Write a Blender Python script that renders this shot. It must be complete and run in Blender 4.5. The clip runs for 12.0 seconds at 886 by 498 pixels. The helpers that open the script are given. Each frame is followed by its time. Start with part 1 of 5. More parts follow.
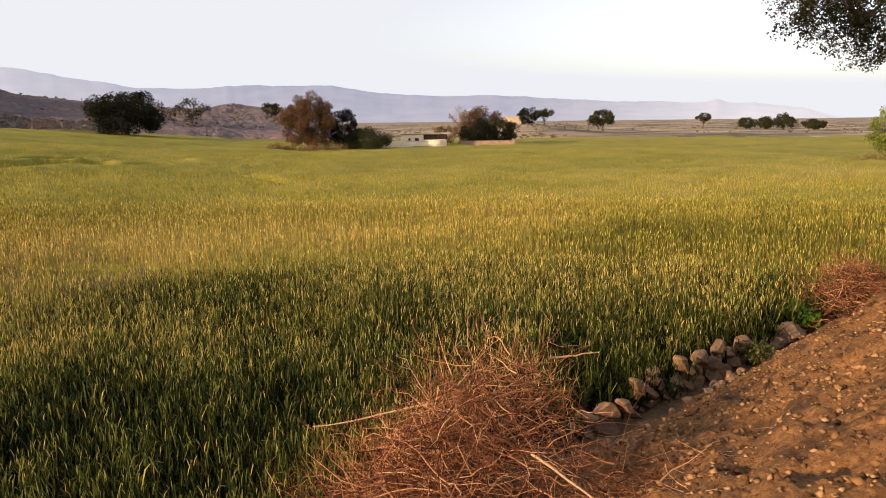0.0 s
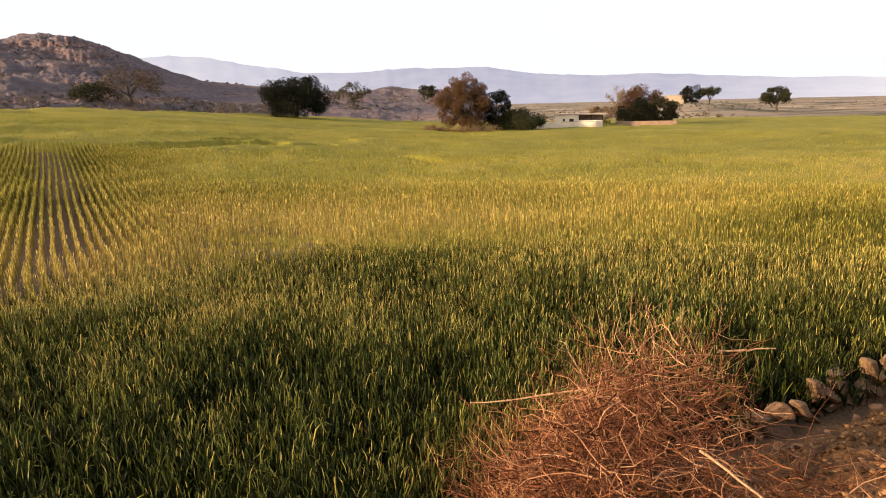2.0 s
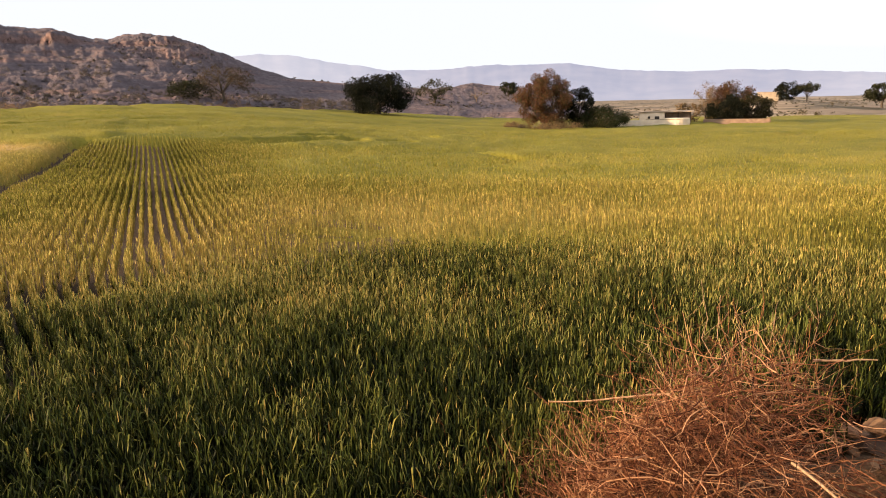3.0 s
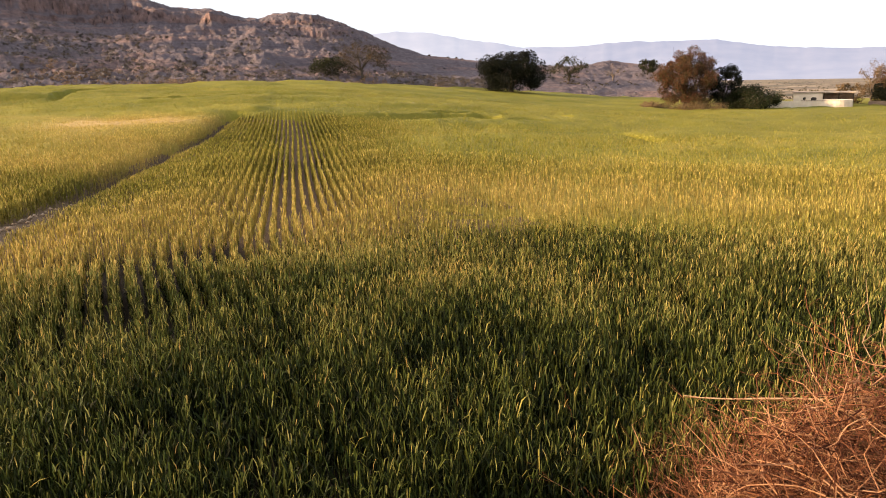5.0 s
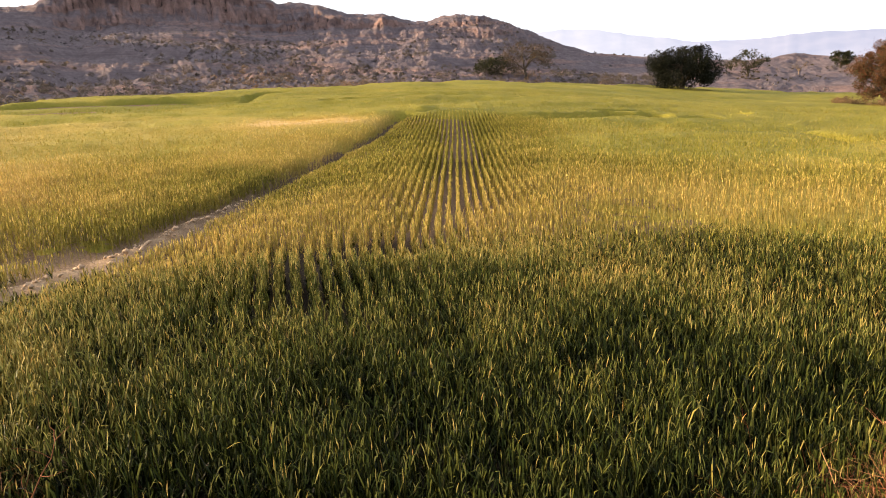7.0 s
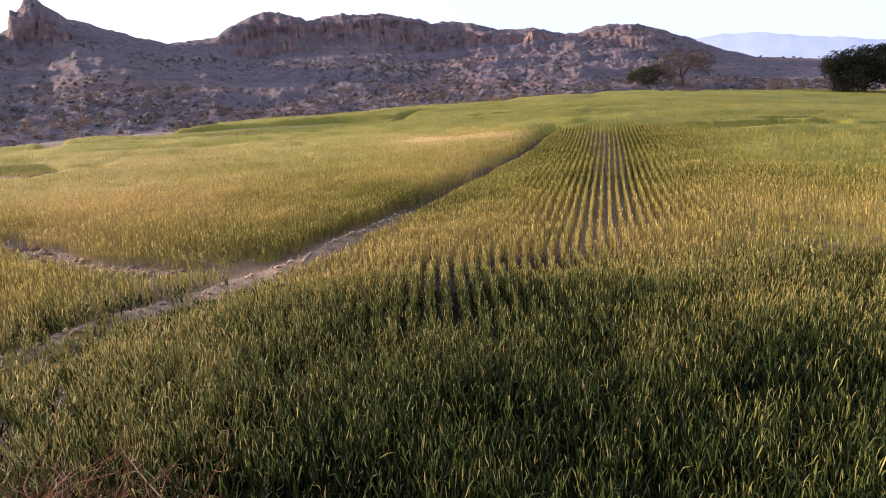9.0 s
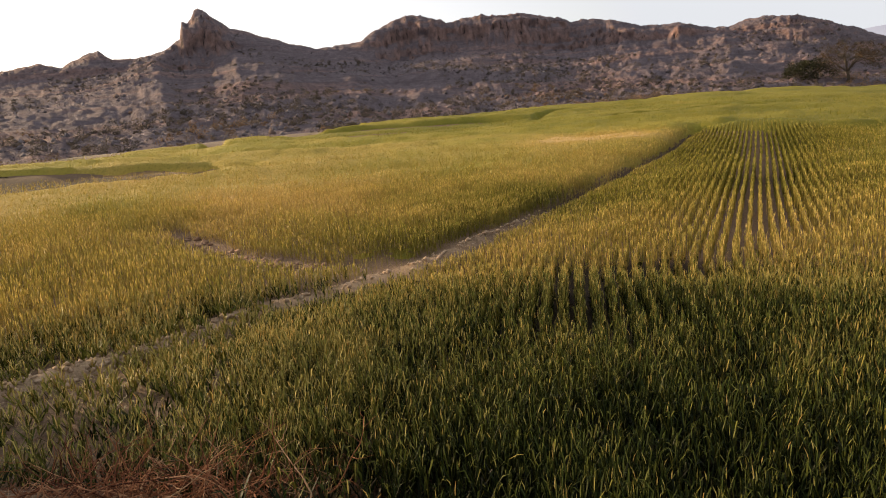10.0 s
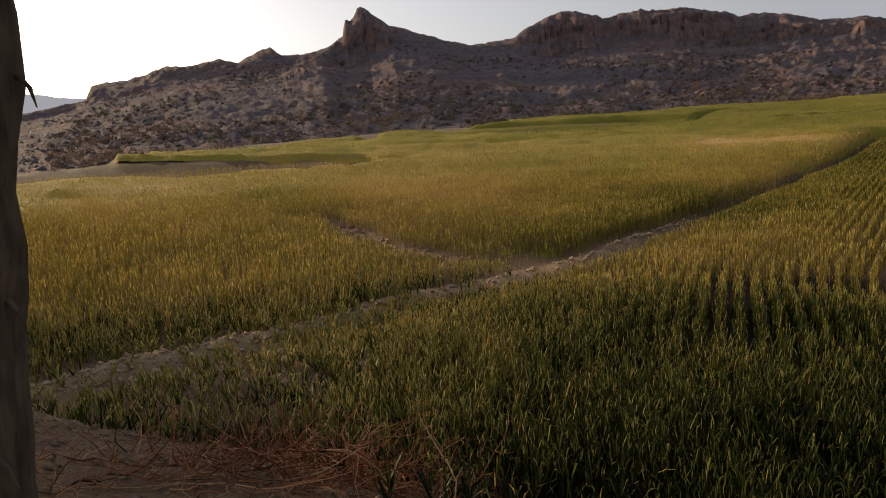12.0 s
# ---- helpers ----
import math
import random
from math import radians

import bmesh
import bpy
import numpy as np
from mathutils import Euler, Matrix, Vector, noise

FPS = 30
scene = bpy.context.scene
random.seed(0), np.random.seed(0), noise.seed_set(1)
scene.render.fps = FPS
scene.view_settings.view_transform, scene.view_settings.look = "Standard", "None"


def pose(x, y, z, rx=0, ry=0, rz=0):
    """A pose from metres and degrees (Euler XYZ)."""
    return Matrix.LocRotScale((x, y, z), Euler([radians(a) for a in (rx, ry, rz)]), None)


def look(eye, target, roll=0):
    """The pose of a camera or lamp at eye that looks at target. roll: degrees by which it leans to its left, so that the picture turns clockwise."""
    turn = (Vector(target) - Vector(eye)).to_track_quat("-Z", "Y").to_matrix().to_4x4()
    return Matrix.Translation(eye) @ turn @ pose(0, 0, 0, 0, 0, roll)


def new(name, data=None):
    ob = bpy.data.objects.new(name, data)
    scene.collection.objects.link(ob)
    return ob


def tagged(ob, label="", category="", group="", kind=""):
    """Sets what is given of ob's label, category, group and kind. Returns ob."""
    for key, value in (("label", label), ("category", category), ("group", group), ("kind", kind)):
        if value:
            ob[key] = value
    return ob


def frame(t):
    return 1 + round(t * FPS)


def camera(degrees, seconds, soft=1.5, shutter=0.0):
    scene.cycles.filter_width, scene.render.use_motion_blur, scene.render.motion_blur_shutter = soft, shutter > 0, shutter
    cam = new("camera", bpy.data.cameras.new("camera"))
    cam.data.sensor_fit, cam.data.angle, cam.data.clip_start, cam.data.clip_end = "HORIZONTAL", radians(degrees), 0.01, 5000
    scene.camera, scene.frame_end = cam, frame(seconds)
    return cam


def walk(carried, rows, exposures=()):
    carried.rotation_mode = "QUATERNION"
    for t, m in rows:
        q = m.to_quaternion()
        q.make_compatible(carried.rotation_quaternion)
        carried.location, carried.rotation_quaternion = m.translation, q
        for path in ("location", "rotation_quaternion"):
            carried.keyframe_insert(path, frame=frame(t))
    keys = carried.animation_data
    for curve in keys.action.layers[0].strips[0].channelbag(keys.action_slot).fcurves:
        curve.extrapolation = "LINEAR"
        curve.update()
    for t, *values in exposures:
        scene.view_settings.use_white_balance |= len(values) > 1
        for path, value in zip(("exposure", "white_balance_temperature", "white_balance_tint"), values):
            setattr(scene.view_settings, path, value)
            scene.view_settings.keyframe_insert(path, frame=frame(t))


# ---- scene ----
EXPOSURES = [(0.0, 0.88, 7550, 16), (1.0, 0.91, 7600, 16), (2.0, 1.10, 7600, 16), (2.5, 1.07, 7550, 16), (5.5, 1.32, 7400, 15), (7.2, 1.48, 7400, 15), (8.8, 1.27, 5800, 23), (9.0, 1.22, 5800, 23), (9.5, 0.97, 7500, 15), (10.0, 0.78, 7600, 15), (10.5, 0.36, 7600, 15), (11.5, 0.20, 7350, 15), (12.0, -0.12, 7350, 15)]
cam = camera(65.73, 12.0, soft=1.0)
# seconds, eye x y z, yaw, pitch, roll
PATH = [
    (0.0, 0.000, -0.000, 3.800, -0.01, -10.92, -0.68),
    (0.5, -0.024, 0.029, 3.784, 3.74, -11.29, -1.01),
    (1.0, -0.053, 0.021, 3.786, 6.33, -11.76, -0.87),
    (1.5, -0.092, 0.014, 3.787, 9.56, -12.04, -1.14),
    (2.0, -0.119, 0.003, 3.792, 12.68, -12.23, -1.41),
    (2.5, -0.138, -0.007, 3.787, 16.24, -12.25, -1.28),
    (3.0, -0.155, -0.026, 3.785, 19.27, -12.32, -1.37),
    (3.2, -0.154, -0.029, 3.777, 20.23, -12.59, -1.38),
    (4.8, -0.237, -0.051, 3.807, 28.37, -14.27, -0.71),
    (5.0, -0.251, -0.065, 3.800, 29.99, -13.88, -1.03),
    (5.5, -0.272, -0.088, 3.809, 33.38, -13.87, -0.99),
    (6.0, -0.296, -0.115, 3.812, 36.83, -13.62, -1.24),
    (6.5, -0.334, -0.131, 3.809, 40.24, -13.82, -1.56),
    (7.0, -0.331, -0.170, 3.793, 43.37, -13.59, -2.07),
    (7.2, -0.361, -0.148, 3.804, 44.86, -13.53, -2.24),
    (8.8, -0.430, -0.153, 3.808, 54.36, -12.54, -3.47),
    (9.0, -0.426, -0.160, 3.810, 55.81, -11.84, -3.95),
    (9.5, -0.409, -0.188, 3.813, 60.50, -11.56, -4.26),
    (10.0, -0.451, -0.193, 3.817, 66.97, -11.04, -4.44),
    (10.5, -0.465, -0.230, 3.814, 70.51, -10.85, -4.34),
    (11.0, -0.510, -0.256, 3.811, 72.14, -11.02, -3.94),
    (11.5, -0.504, -0.290, 3.814, 75.02, -10.81, -3.57),
    (12.0, -0.501, -0.325, 3.821, 78.86, -10.53, -3.27),
]
walk(cam, [(t, pose(x, y, z, 90 + pitch, 0, yaw) @ pose(0, 0, 0, 0, 0, roll)) for t, x, y, z, yaw, pitch, roll in PATH], EXPOSURES)

# ---- light: low afternoon sun from behind the left shoulder of the hill ----
SUN_YAW, SUN_UP = 123.0, 15.0
world = bpy.data.worlds.new("world")
scene.world = world
world.use_nodes = True
wn = world.node_tree.nodes
sky = wn.new("ShaderNodeTexSky")
sky.sky_type, sky.sun_disc = "NISHITA", False
sky.sun_elevation, sky.sun_rotation = radians(SUN_UP), radians(-SUN_YAW)
sky.air_density, sky.dust_density, sky.ozone_density = 0.8, 1.6, 3.0
pale = wn.new("ShaderNodeHueSaturation")
pale.inputs["Saturation"].default_value, pale.inputs["Value"].default_value = 0.45, 2.3
# dusty white air keeps the lower sky pale
veil = wn.new("ShaderNodeMix")
veil.data_type, veil.blend_type = "RGBA", "LIGHTEN"
veil.inputs[0].default_value, veil.inputs[7].default_value = 1.0, (6.9, 8.0, 9.4, 1)
world.node_tree.links.new(sky.outputs[0], pale.inputs["Color"])
world.node_tree.links.new(pale.outputs[0], veil.inputs[6])
world.node_tree.links.new(veil.outputs[2], wn["Background"].inputs[0])
wn["Background"].inputs[1].default_value = 0.060
sun = new("sun", bpy.data.lights.new("sun", "SUN"))
sun.data.energy, sun.data.angle, sun.data.color = 5.0, radians(0.6), (1.0, 0.78, 0.50)
SUN_DIR = Vector((-math.sin(radians(SUN_YAW)) * math.cos(radians(SUN_UP)), math.cos(radians(SUN_YAW)) * math.cos(radians(SUN_UP)), math.sin(radians(SUN_UP))))
sun.matrix_world = look(SUN_DIR * 60, (0, 0, 0))

# ---- small numeric helpers ----
rng = np.random.default_rng(7)
HASH = np.random.default_rng(3).random((256, 256))


def vnoise(x, y):
    """Smooth value noise, 0 to 1."""
    xi, yi = np.floor(x).astype(int), np.floor(y).astype(int)
    fx, fy = x - xi, y - yi
    fx, fy = fx * fx * (3 - 2 * fx), fy * fy * (3 - 2 * fy)
    a, b = HASH[xi % 256, yi % 256], HASH[(xi + 1) % 256, yi % 256]
    c, d = HASH[xi % 256, (yi + 1) % 256], HASH[(xi + 1) % 256, (yi + 1) % 256]
    return (a * (1 - fx) + b * fx) * (1 - fy) + (c * (1 - fx) + d * fx) * fy


def fbm(x, y, size, octaves=4, gain=0.5):
    x, y = np.asarray(x, float) / size + 31.7, np.asarray(y, float) / size + 77.3
    total, amp, norm = 0.0, 1.0, 0.0
    for _ in range(octaves):
        total, norm = total + amp * vnoise(x, y), norm + amp
        x, y, amp = 1.93 * x + 0.61 * y + 5.2, 1.93 * y - 0.61 * x + 9.1, amp * gain
    return total / norm


def step(a, b, v):
    s = np.clip((np.asarray(v, float) - a) / (b - a), 0, 1)
    return s * s * (3 - 2 * s)


def yaw_of(x, y):
    return np.degrees(np.arctan2(-x, y))


def polar(yaw, r):
    a = np.radians(yaw)
    return -np.sin(a) * r, np.cos(a) * r


def seg_distance(x, y, line):
    """The distance to a polyline in plan."""
    best = np.full(np.shape(x), 1e9)
    for (ax, ay), (bx, by) in zip(line[:-1], line[1:]):
        dx, dy = bx - ax, by - ay
        s = np.clip(((x - ax) * dx + (y - ay) * dy) / (dx * dx + dy * dy), 0, 1)
        best = np.minimum(best, np.hypot(x - ax - s * dx, y - ay - s * dy))
    return best


# ---- the lie of the land ----
BUND = [(-10.6, -6.0), (-11.5, -4.6), (-12.2, -3.6), (-12.7, -2.5), (-13.3, -1.1), (-13.9, 0.3), (-14.7, 1.8), (-15.5, 3.8), (-16.5, 5.9), (-17.8, 8.1), (-19.2, 10.5), (-23.1, 15.9), (-27.4, 22.5), (-36.0, 34.0)]
PIT = [(-25.6, 0.5), (-22.0, 1.6), (-19.5, 2.5), (-17.6, 3.7)]
GULLIES = [
    ([(-66.0, 6.0), (-73.5, 6.8), (-79.7, 13.8)], 0.9, 0.35),
    ([(-46, -26), (-50.5, -18), (-53.0, -9.0), (-53.5, -5.0)], 2.0, 0.1),
    ([(-53.5, -5.0), (-50, 3.4), (-44.5, 7.0)], 1.2, 0.4),
    ([(-29.4, 38.4), (-27.4, 41.8), (-26.2, 46.4), (-23.9, 48.4)], 1.1, 0.3),
    ([(-29.7, 49.6), (-27.0, 53.7), (-22.0, 58.0)], 1.2, 0.3),
    ([(-15.2, 44.8), (-12.5, 43.6), (-9.8, 42.1)], 0.8, 0.25),
    ([(-62.0, 37.0), (-66.0, 41.0), (-68.0, 46.0)], 0.5, 0.2),
    ([(-22.0, 49.4), (-20.6, 50.4)], 0.7, 0.3),
    ([(-52.0, 40.0), (-47.0, 47.0), (-41.0, 53.0)], 0.6, 0.2),
]
SLOPE_YAW = (-180, -60, 5, 17, 22, 28, 37, 45, 110, 140, 180)
SLOPE_RISE = (0, -0.014, -0.015, -0.006, 0.002, 0.015, 0.033, 0.045, 0.045, 0.0, 0.0)
EDGE_YAW = (-180, -50, -8, 17, 28, 37, 45, 53, 66, 77, 91, 103, 120, 180)
EDGE_R = (220, 220, 190, 160, 135, 115, 100, 95, 88, 78, 70, 62, 55, 55)


def bank_d(x, y):
    """How far a place lies inside the foot of the bank."""
    d = (0.87 * x + 5.7 - y) / 1.325 - 0.3 * np.clip(-8 - x, 0, 8) - 0.5 * np.clip(x - 7.5, 0, 12)
    d = d + 0.7 * np.exp(-((x + 6.0) ** 2 + (y - 0.2) ** 2) / 6.0)
    return d + 0.5 * (fbm(x, y, 2.2, 3) - 0.5)


def bund_d(x, y):
    """Distance to the earth bund, which wanders a little."""
    return seg_distance(x + 0.7 * (fbm(x, y, 2.6, 2) - 0.5), y + 0.7 * (fbm(y, x, 2.6, 2) - 0.5), BUND)


def right_of_bund(x, y):
    """Positive on the near side of the earth bund."""
    by = np.array([p[1] for p in BUND])
    bx = np.array([p[0] for p in BUND])
    return x - np.interp(y, by, bx)


STRIP_YAW = (54, 57, 58.5, 64, 69, 75, 79, 82)
STRIP_NEAR = (73, 71, 68, 66, 65, 64, 68, 78)
STRIP_FAR = (73.5, 74.5, 75.5, 77, 77, 78, 78.5, 78.5)


def strip_side(x, y):
    r, yaw = np.hypot(x, y) + 0.8 * (fbm(x, y, 5, 3) - 0.5), yaw_of(x, y)
    return r, np.interp(yaw, STRIP_YAW, STRIP_NEAR), np.interp(yaw, STRIP_YAW, STRIP_FAR), step(54, 63, yaw) * step(82, 78, yaw)


def fallow(x, y):
    """1 on the weedy strip below the upper terrace of the left field."""
    r, near, far, on = strip_side(x, y)
    return step(near - 0.6, near + 1.2, r) * step(far + 0.3, far - 0.6, r) * on


def swell(x, y):
    """Low waves in the upper fields that run across the slope."""
    p, q = 0.83 * -x + 0.56 * y, 0.56 * x + 0.83 * y
    n = fbm(p, q * 0.20, 2.6, 3, 0.6)
    return (np.clip(n, 0.30, 0.58) - 0.46) * step(28, 44, np.hypot(x, y))


def hollow(x, y, more=0.0):
    """1 in the bare eroded hollow between the left field and the hill."""
    r, yaw = np.hypot(x, y) + 0.7 * (fbm(x, y, 4, 3) - 0.5), yaw_of(x, y)
    back = np.interp(yaw, (84, 89, 93.5, 99.5, 104, 105.5), (46, 47.6, 51.5, 55, 57.5, 150)) + more
    return step(44.2, 45.6, r) * step(back + 1.5, back - 2.5 + 0.8 * more, r) * step(83, 86, yaw) * step(150, 130, yaw)


def land(x, y):
    """Height of the soil."""
    x, y = np.asarray(x, float), np.asarray(y, float)
    r, yaw = np.hypot(x, y), yaw_of(x, y)
    rise = np.interp(yaw, SLOPE_YAW, SLOPE_RISE)
    edge = np.interp(yaw, EDGE_YAW, EDGE_R)
    inner = np.clip(r, 0, edge + 4)
    z = rise * np.sqrt(np.clip(inner - 15, 0, None) ** 2 + 9) - rise * 3
    # beyond the fields the plain sinks gently away
    beyond = np.clip(r - edge - 4, 0, None)
    z = z - 0.006 * np.clip(beyond, 0, 4200) * np.where(yaw < 15, 1, np.clip(1 - (yaw - 15) / 20, 0.15, 1))
    z = z - 0.9 * step(0, 6, beyond) * step(25, 45, yaw)
    z = z + 3.2 * step(190, 290, r) * step(900, 420, r) * np.exp(-((yaw + 6.5) / 5.0) ** 2)
    z = z + 0.9 * (fbm(x, y, 34, 3) - 0.5) * step(18, 60, r) * (1 + 2.5 * step(0, 60, beyond))
    z = z + 0.12 * (fbm(x, y, 3.5, 3) - 0.5) * step(4, 9, r)
    # gullies and steps between the upper fields
    for line, wide, deep in GULLIES:
        z = z - deep * np.exp(-(seg_distance(x, y, line) / wide) ** 4)
    r_s, near_s, far_s, on_s = strip_side(x, y)
    z = z - 0.24 * step(50, 64, r_s) * step(far_s + 0.5, far_s - 0.4, r_s) * on_s
    z = z - (0.32 + 0.4 * (fbm(x, y, 1.6, 5, 0.7) - 0.5) * 2) * hollow(x, y)
    shelf = np.interp(yaw, (84, 89, 93.5, 99.5, 104, 105.5), (46, 47.6, 51.5, 55, 57.5, 150))
    z = z + 0.12 * (0.6 + 0.8 * fbm(x, y, 3, 3)) * step(shelf - 2.0, shelf + 0.3, r) * step(shelf + 26, shelf + 8, r) * step(83, 90, yaw) * step(108, 104, yaw)
    # earth bund between the two fields
    b = bund_d(x, y)
    z = z + (0.10 + 0.17 * fbm(x, y, 0.45, 4, 0.65)) * np.exp(-(b / 0.28) ** 2) * step(26, 20, r) - 0.45 * np.exp(-(b / 0.42) ** 2) * step(22, 27, r)
    # bank on which the camera is carried
    d = bank_d(x, y)
    slope = 2.2 * step(-0.9, 4.3, d) * step(-0.2, 0.5, d) ** 0.3
    slope = slope + ((0.22 + 0.30 * step(0.5, 2.0, x)) * (fbm(x, y, 0.8, 4) - 0.5) + 0.34 * (fbm(x, y, 0.38, 4, 0.65) - 0.5) + 0.35 * step(0, 1.5, x) * (fbm(x, y, 1.5, 2) - 0.5)) * step(-0.2, 0.6, d) * (0.45 + 0.55 * step(-5, -2, x))
    slope = slope + 0.32 * step(3.0, 6.0, x) * step(0.2, 1.4, d)
    back = step(14, 9, d)
    return z + slope * back


def grow(x, y):
    """How thickly the wheat stands (0 to 1), its ripeness (shade mixed in) and height."""
    x, y = np.asarray(x, float), np.asarray(y, float)
    r, yaw = np.hypot(x, y), yaw_of(x, y)
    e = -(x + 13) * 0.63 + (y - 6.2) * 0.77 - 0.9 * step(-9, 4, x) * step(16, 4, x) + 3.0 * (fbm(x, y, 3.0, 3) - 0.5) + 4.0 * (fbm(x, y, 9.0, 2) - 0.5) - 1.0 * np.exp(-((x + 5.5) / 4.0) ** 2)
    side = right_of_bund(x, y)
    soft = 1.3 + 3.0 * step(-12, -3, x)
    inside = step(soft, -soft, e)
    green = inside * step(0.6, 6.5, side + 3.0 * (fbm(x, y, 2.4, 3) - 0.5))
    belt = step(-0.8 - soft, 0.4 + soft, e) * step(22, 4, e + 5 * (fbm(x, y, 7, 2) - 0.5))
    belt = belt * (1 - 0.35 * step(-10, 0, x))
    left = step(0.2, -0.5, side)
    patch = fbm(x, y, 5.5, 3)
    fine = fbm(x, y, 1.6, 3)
    # nearest green crop coloured darker, for the shaded gaps seen from above
    ripe_shade = (0.08 + 0.22 * step(7, 14.5, r)) * green + (1 - green) * ((0.60 * belt + (1 - belt) * 0.36) * (1 - inside) + 0.42 * inside)
    ripe_shade = ripe_shade - 0.22 * step(19, 26, r) * step(32, 44, yaw) * step(0.5, 1.5, side)
    ripe_shade = ripe_shade * (1 - left) + left * (0.47 + 0.20 * step(64, 80, yaw) + 0.30 * (step(8, 26, r - 14 + 20 * (patch - 0.5)) - 0.5))
    ripe_shade = ripe_shade - left * 0.30 * step(45, 60, r) + 0.10 * left * step(18, 24, r) * step(44, 36, r) * step(60, 72, yaw) * step(92, 84, yaw)
    # a straw-dry patch beside the far end of the bund
    ripe_shade = ripe_shade + 0.72 * np.exp(-(((x + 36.0) * 0.62 + (y - 26.5) * 0.78) / 4.2) ** 2 - (((x + 36.0) * 0.78 - (y - 26.5) * 0.62) / 2.0) ** 2)
    ripe_shade = np.clip(ripe_shade + 0.45 * (patch - 0.5) + 0.30 * (fine - 0.5) + 0.35 * (fbm(x, y, 0.9, 2) - 0.5) * step(20, 14, r), 0, 1)
    tall = 0.64 * green + (1 - green) * (0.49 * belt + 0.54 * (1 - belt))
    tall = tall * (1 - left) + 0.60 * left + 0.14 * (fine - 0.5) + 0.22 * (fbm(x, y, 0.7, 2) - 0.5)
    thick = 1.0 * green + (1 - green) * (0.62 * belt + 0.9 * (1 - belt))
    # the thin strip where the soil shows between the drill rows
    thin = np.exp(-(((x + 9.6) * 0.62 - (y - 13.2) * 0.78) / 5.0) ** 2 - ((e - 1.4) / 1.3) ** 2) * step(0.5, 2.5, side) * step(-6, -9.5, x)
    thick = thick * (1 - 0.45 * thin)
    tall = tall * (1 - 0.22 * thin)
    thick = thick * (1 - left) + left * 0.8
    b = bund_d(x, y)
    near_by = step(26, 20, r)
    thick = thick * step(0.12 + 0.20 * near_by, 0.46 + 0.45 * near_by, b + 0.5 * near_by * (fine - 0.5))
    bare = np.hypot((x + 17.3) * 0.5 + (y - 4.8) * 0.87, ((y - 4.8) * 0.5 - (x + 17.3) * 0.87) * 1.7) + 1.2 * (fine - 0.5)
    thick = thick * (0.14 + 0.86 * step(0.7, 2.1, bare))
    tall = tall * (0.7 + 0.3 * step(0.7, 2.6, bare))
    tall = tall * (0.80 - 0.40 * (side > 0) + (0.20 + 0.40 * (side > 0)) * step(0.5, 2.6 + 1.2 * (side > 0), b))
    strip = step(2.4, 0.4, b) * (side > 0) * step(4, 0, y)
    thick = thick * (1 - 0.90 * strip)
    ripe_shade = np.clip(ripe_shade + 0.30 * strip + 0.25 * step(6.5, 2.5, np.hypot(x + 10.0, y + 1.6)), 0, 1)
    weak = step(5.2, 1.6, np.hypot(x + 11.0, (y + 2.4) * 1.1))
    thick = thick * (1 - 0.88 * weak)
    tall = tall * (1 - 0.4 * weak)
    thick = thick * step(1.0, 2.3, np.hypot((x + 10.5), (y + 4.2) * 0.9) * 0.8 + 0.6 * (fine - 0.5))
    pit = seg_distance(x, y, PIT)
    thick = thick * step(0.2, 0.8, pit + 0.9 * (fine - 0.5))
    tall = tall * (0.55 + 0.45 * step(0.5, 2.6, pit))
    d = bank_d(x, y)
    thick = np.maximum(thick * step(-0.15, -0.9, d), (0.30 * step(1.3, -0.1, d) + 0.22 * step(2.4, 0.6, d) * step(-3.5, -5.5, x) * step(-1.6, -0.4, y)) * fine * step(-2, -5, x) * step(17, 14, r))
    edge = np.interp(yaw, EDGE_YAW, EDGE_R)
    thick = thick * step(edge + 1, edge - 1, r)
    # the crop stands in tufts, and the weedy strip below the upper terrace is thin
    thick = thick * (1 - (0.50 - 0.42 * step(12, 17, r)) * step(0.52, 0.36, fbm(x, y, 0.8, 2)))
    low = fallow(x, y)
    thick, tall, ripe_shade = thick * (1 - 0.5 * low), tall * (1 - 0.65 * low), ripe_shade * (1 - 0.5 * low)
    for line, wide, deep in GULLIES:
        thick = thick * step(0.75 * wide, 1.05 * wide, seg_distance(x, y, line) + 0.5 * wide * (fine - 0.5))
    thick = thick * (1 - hollow(x, y, 2.2))
    tall = tall * (1 - 0.6 * hollow(x, y, 6.0))
    return thick, ripe_shade, tall


# ---- drill rows ----
ROW_DIR = np.array([-0.6665, 0.7455])
ROW_ACROSS = np.array([0.7455, 0.6665])
ROW_MID = -0.65


def row_bend(v):
    """The drill rows swing towards the bank at their near end."""
    return 0.25 * 0.6 * np.log1p(np.exp(np.clip((15.4 - v) / 0.6, -30, 30)))


def tidy(x, y):
    """1 where the rows stand clear of each other at the near edge of the thin strip."""
    yaw, r = yaw_of(x, y), np.hypot(x, y)
    return step(42, 49, yaw) * step(72, 64, yaw) * step(9.5, 11.8, r) * step(22, 17, r)


def fan(x, y):
    """1 along the middle of the drilled strip, where the rows are crisp."""
    u, v = x * ROW_ACROSS[0] + y * ROW_ACROSS[1], x * ROW_DIR[0] + y * ROW_DIR[1]
    return step(4.2, 2.2, np.abs(u - ROW_MID)) * step(16.5, 19.0, v) * step(52, 47, v) * step(-0.5, 1.0, right_of_bund(x, y))


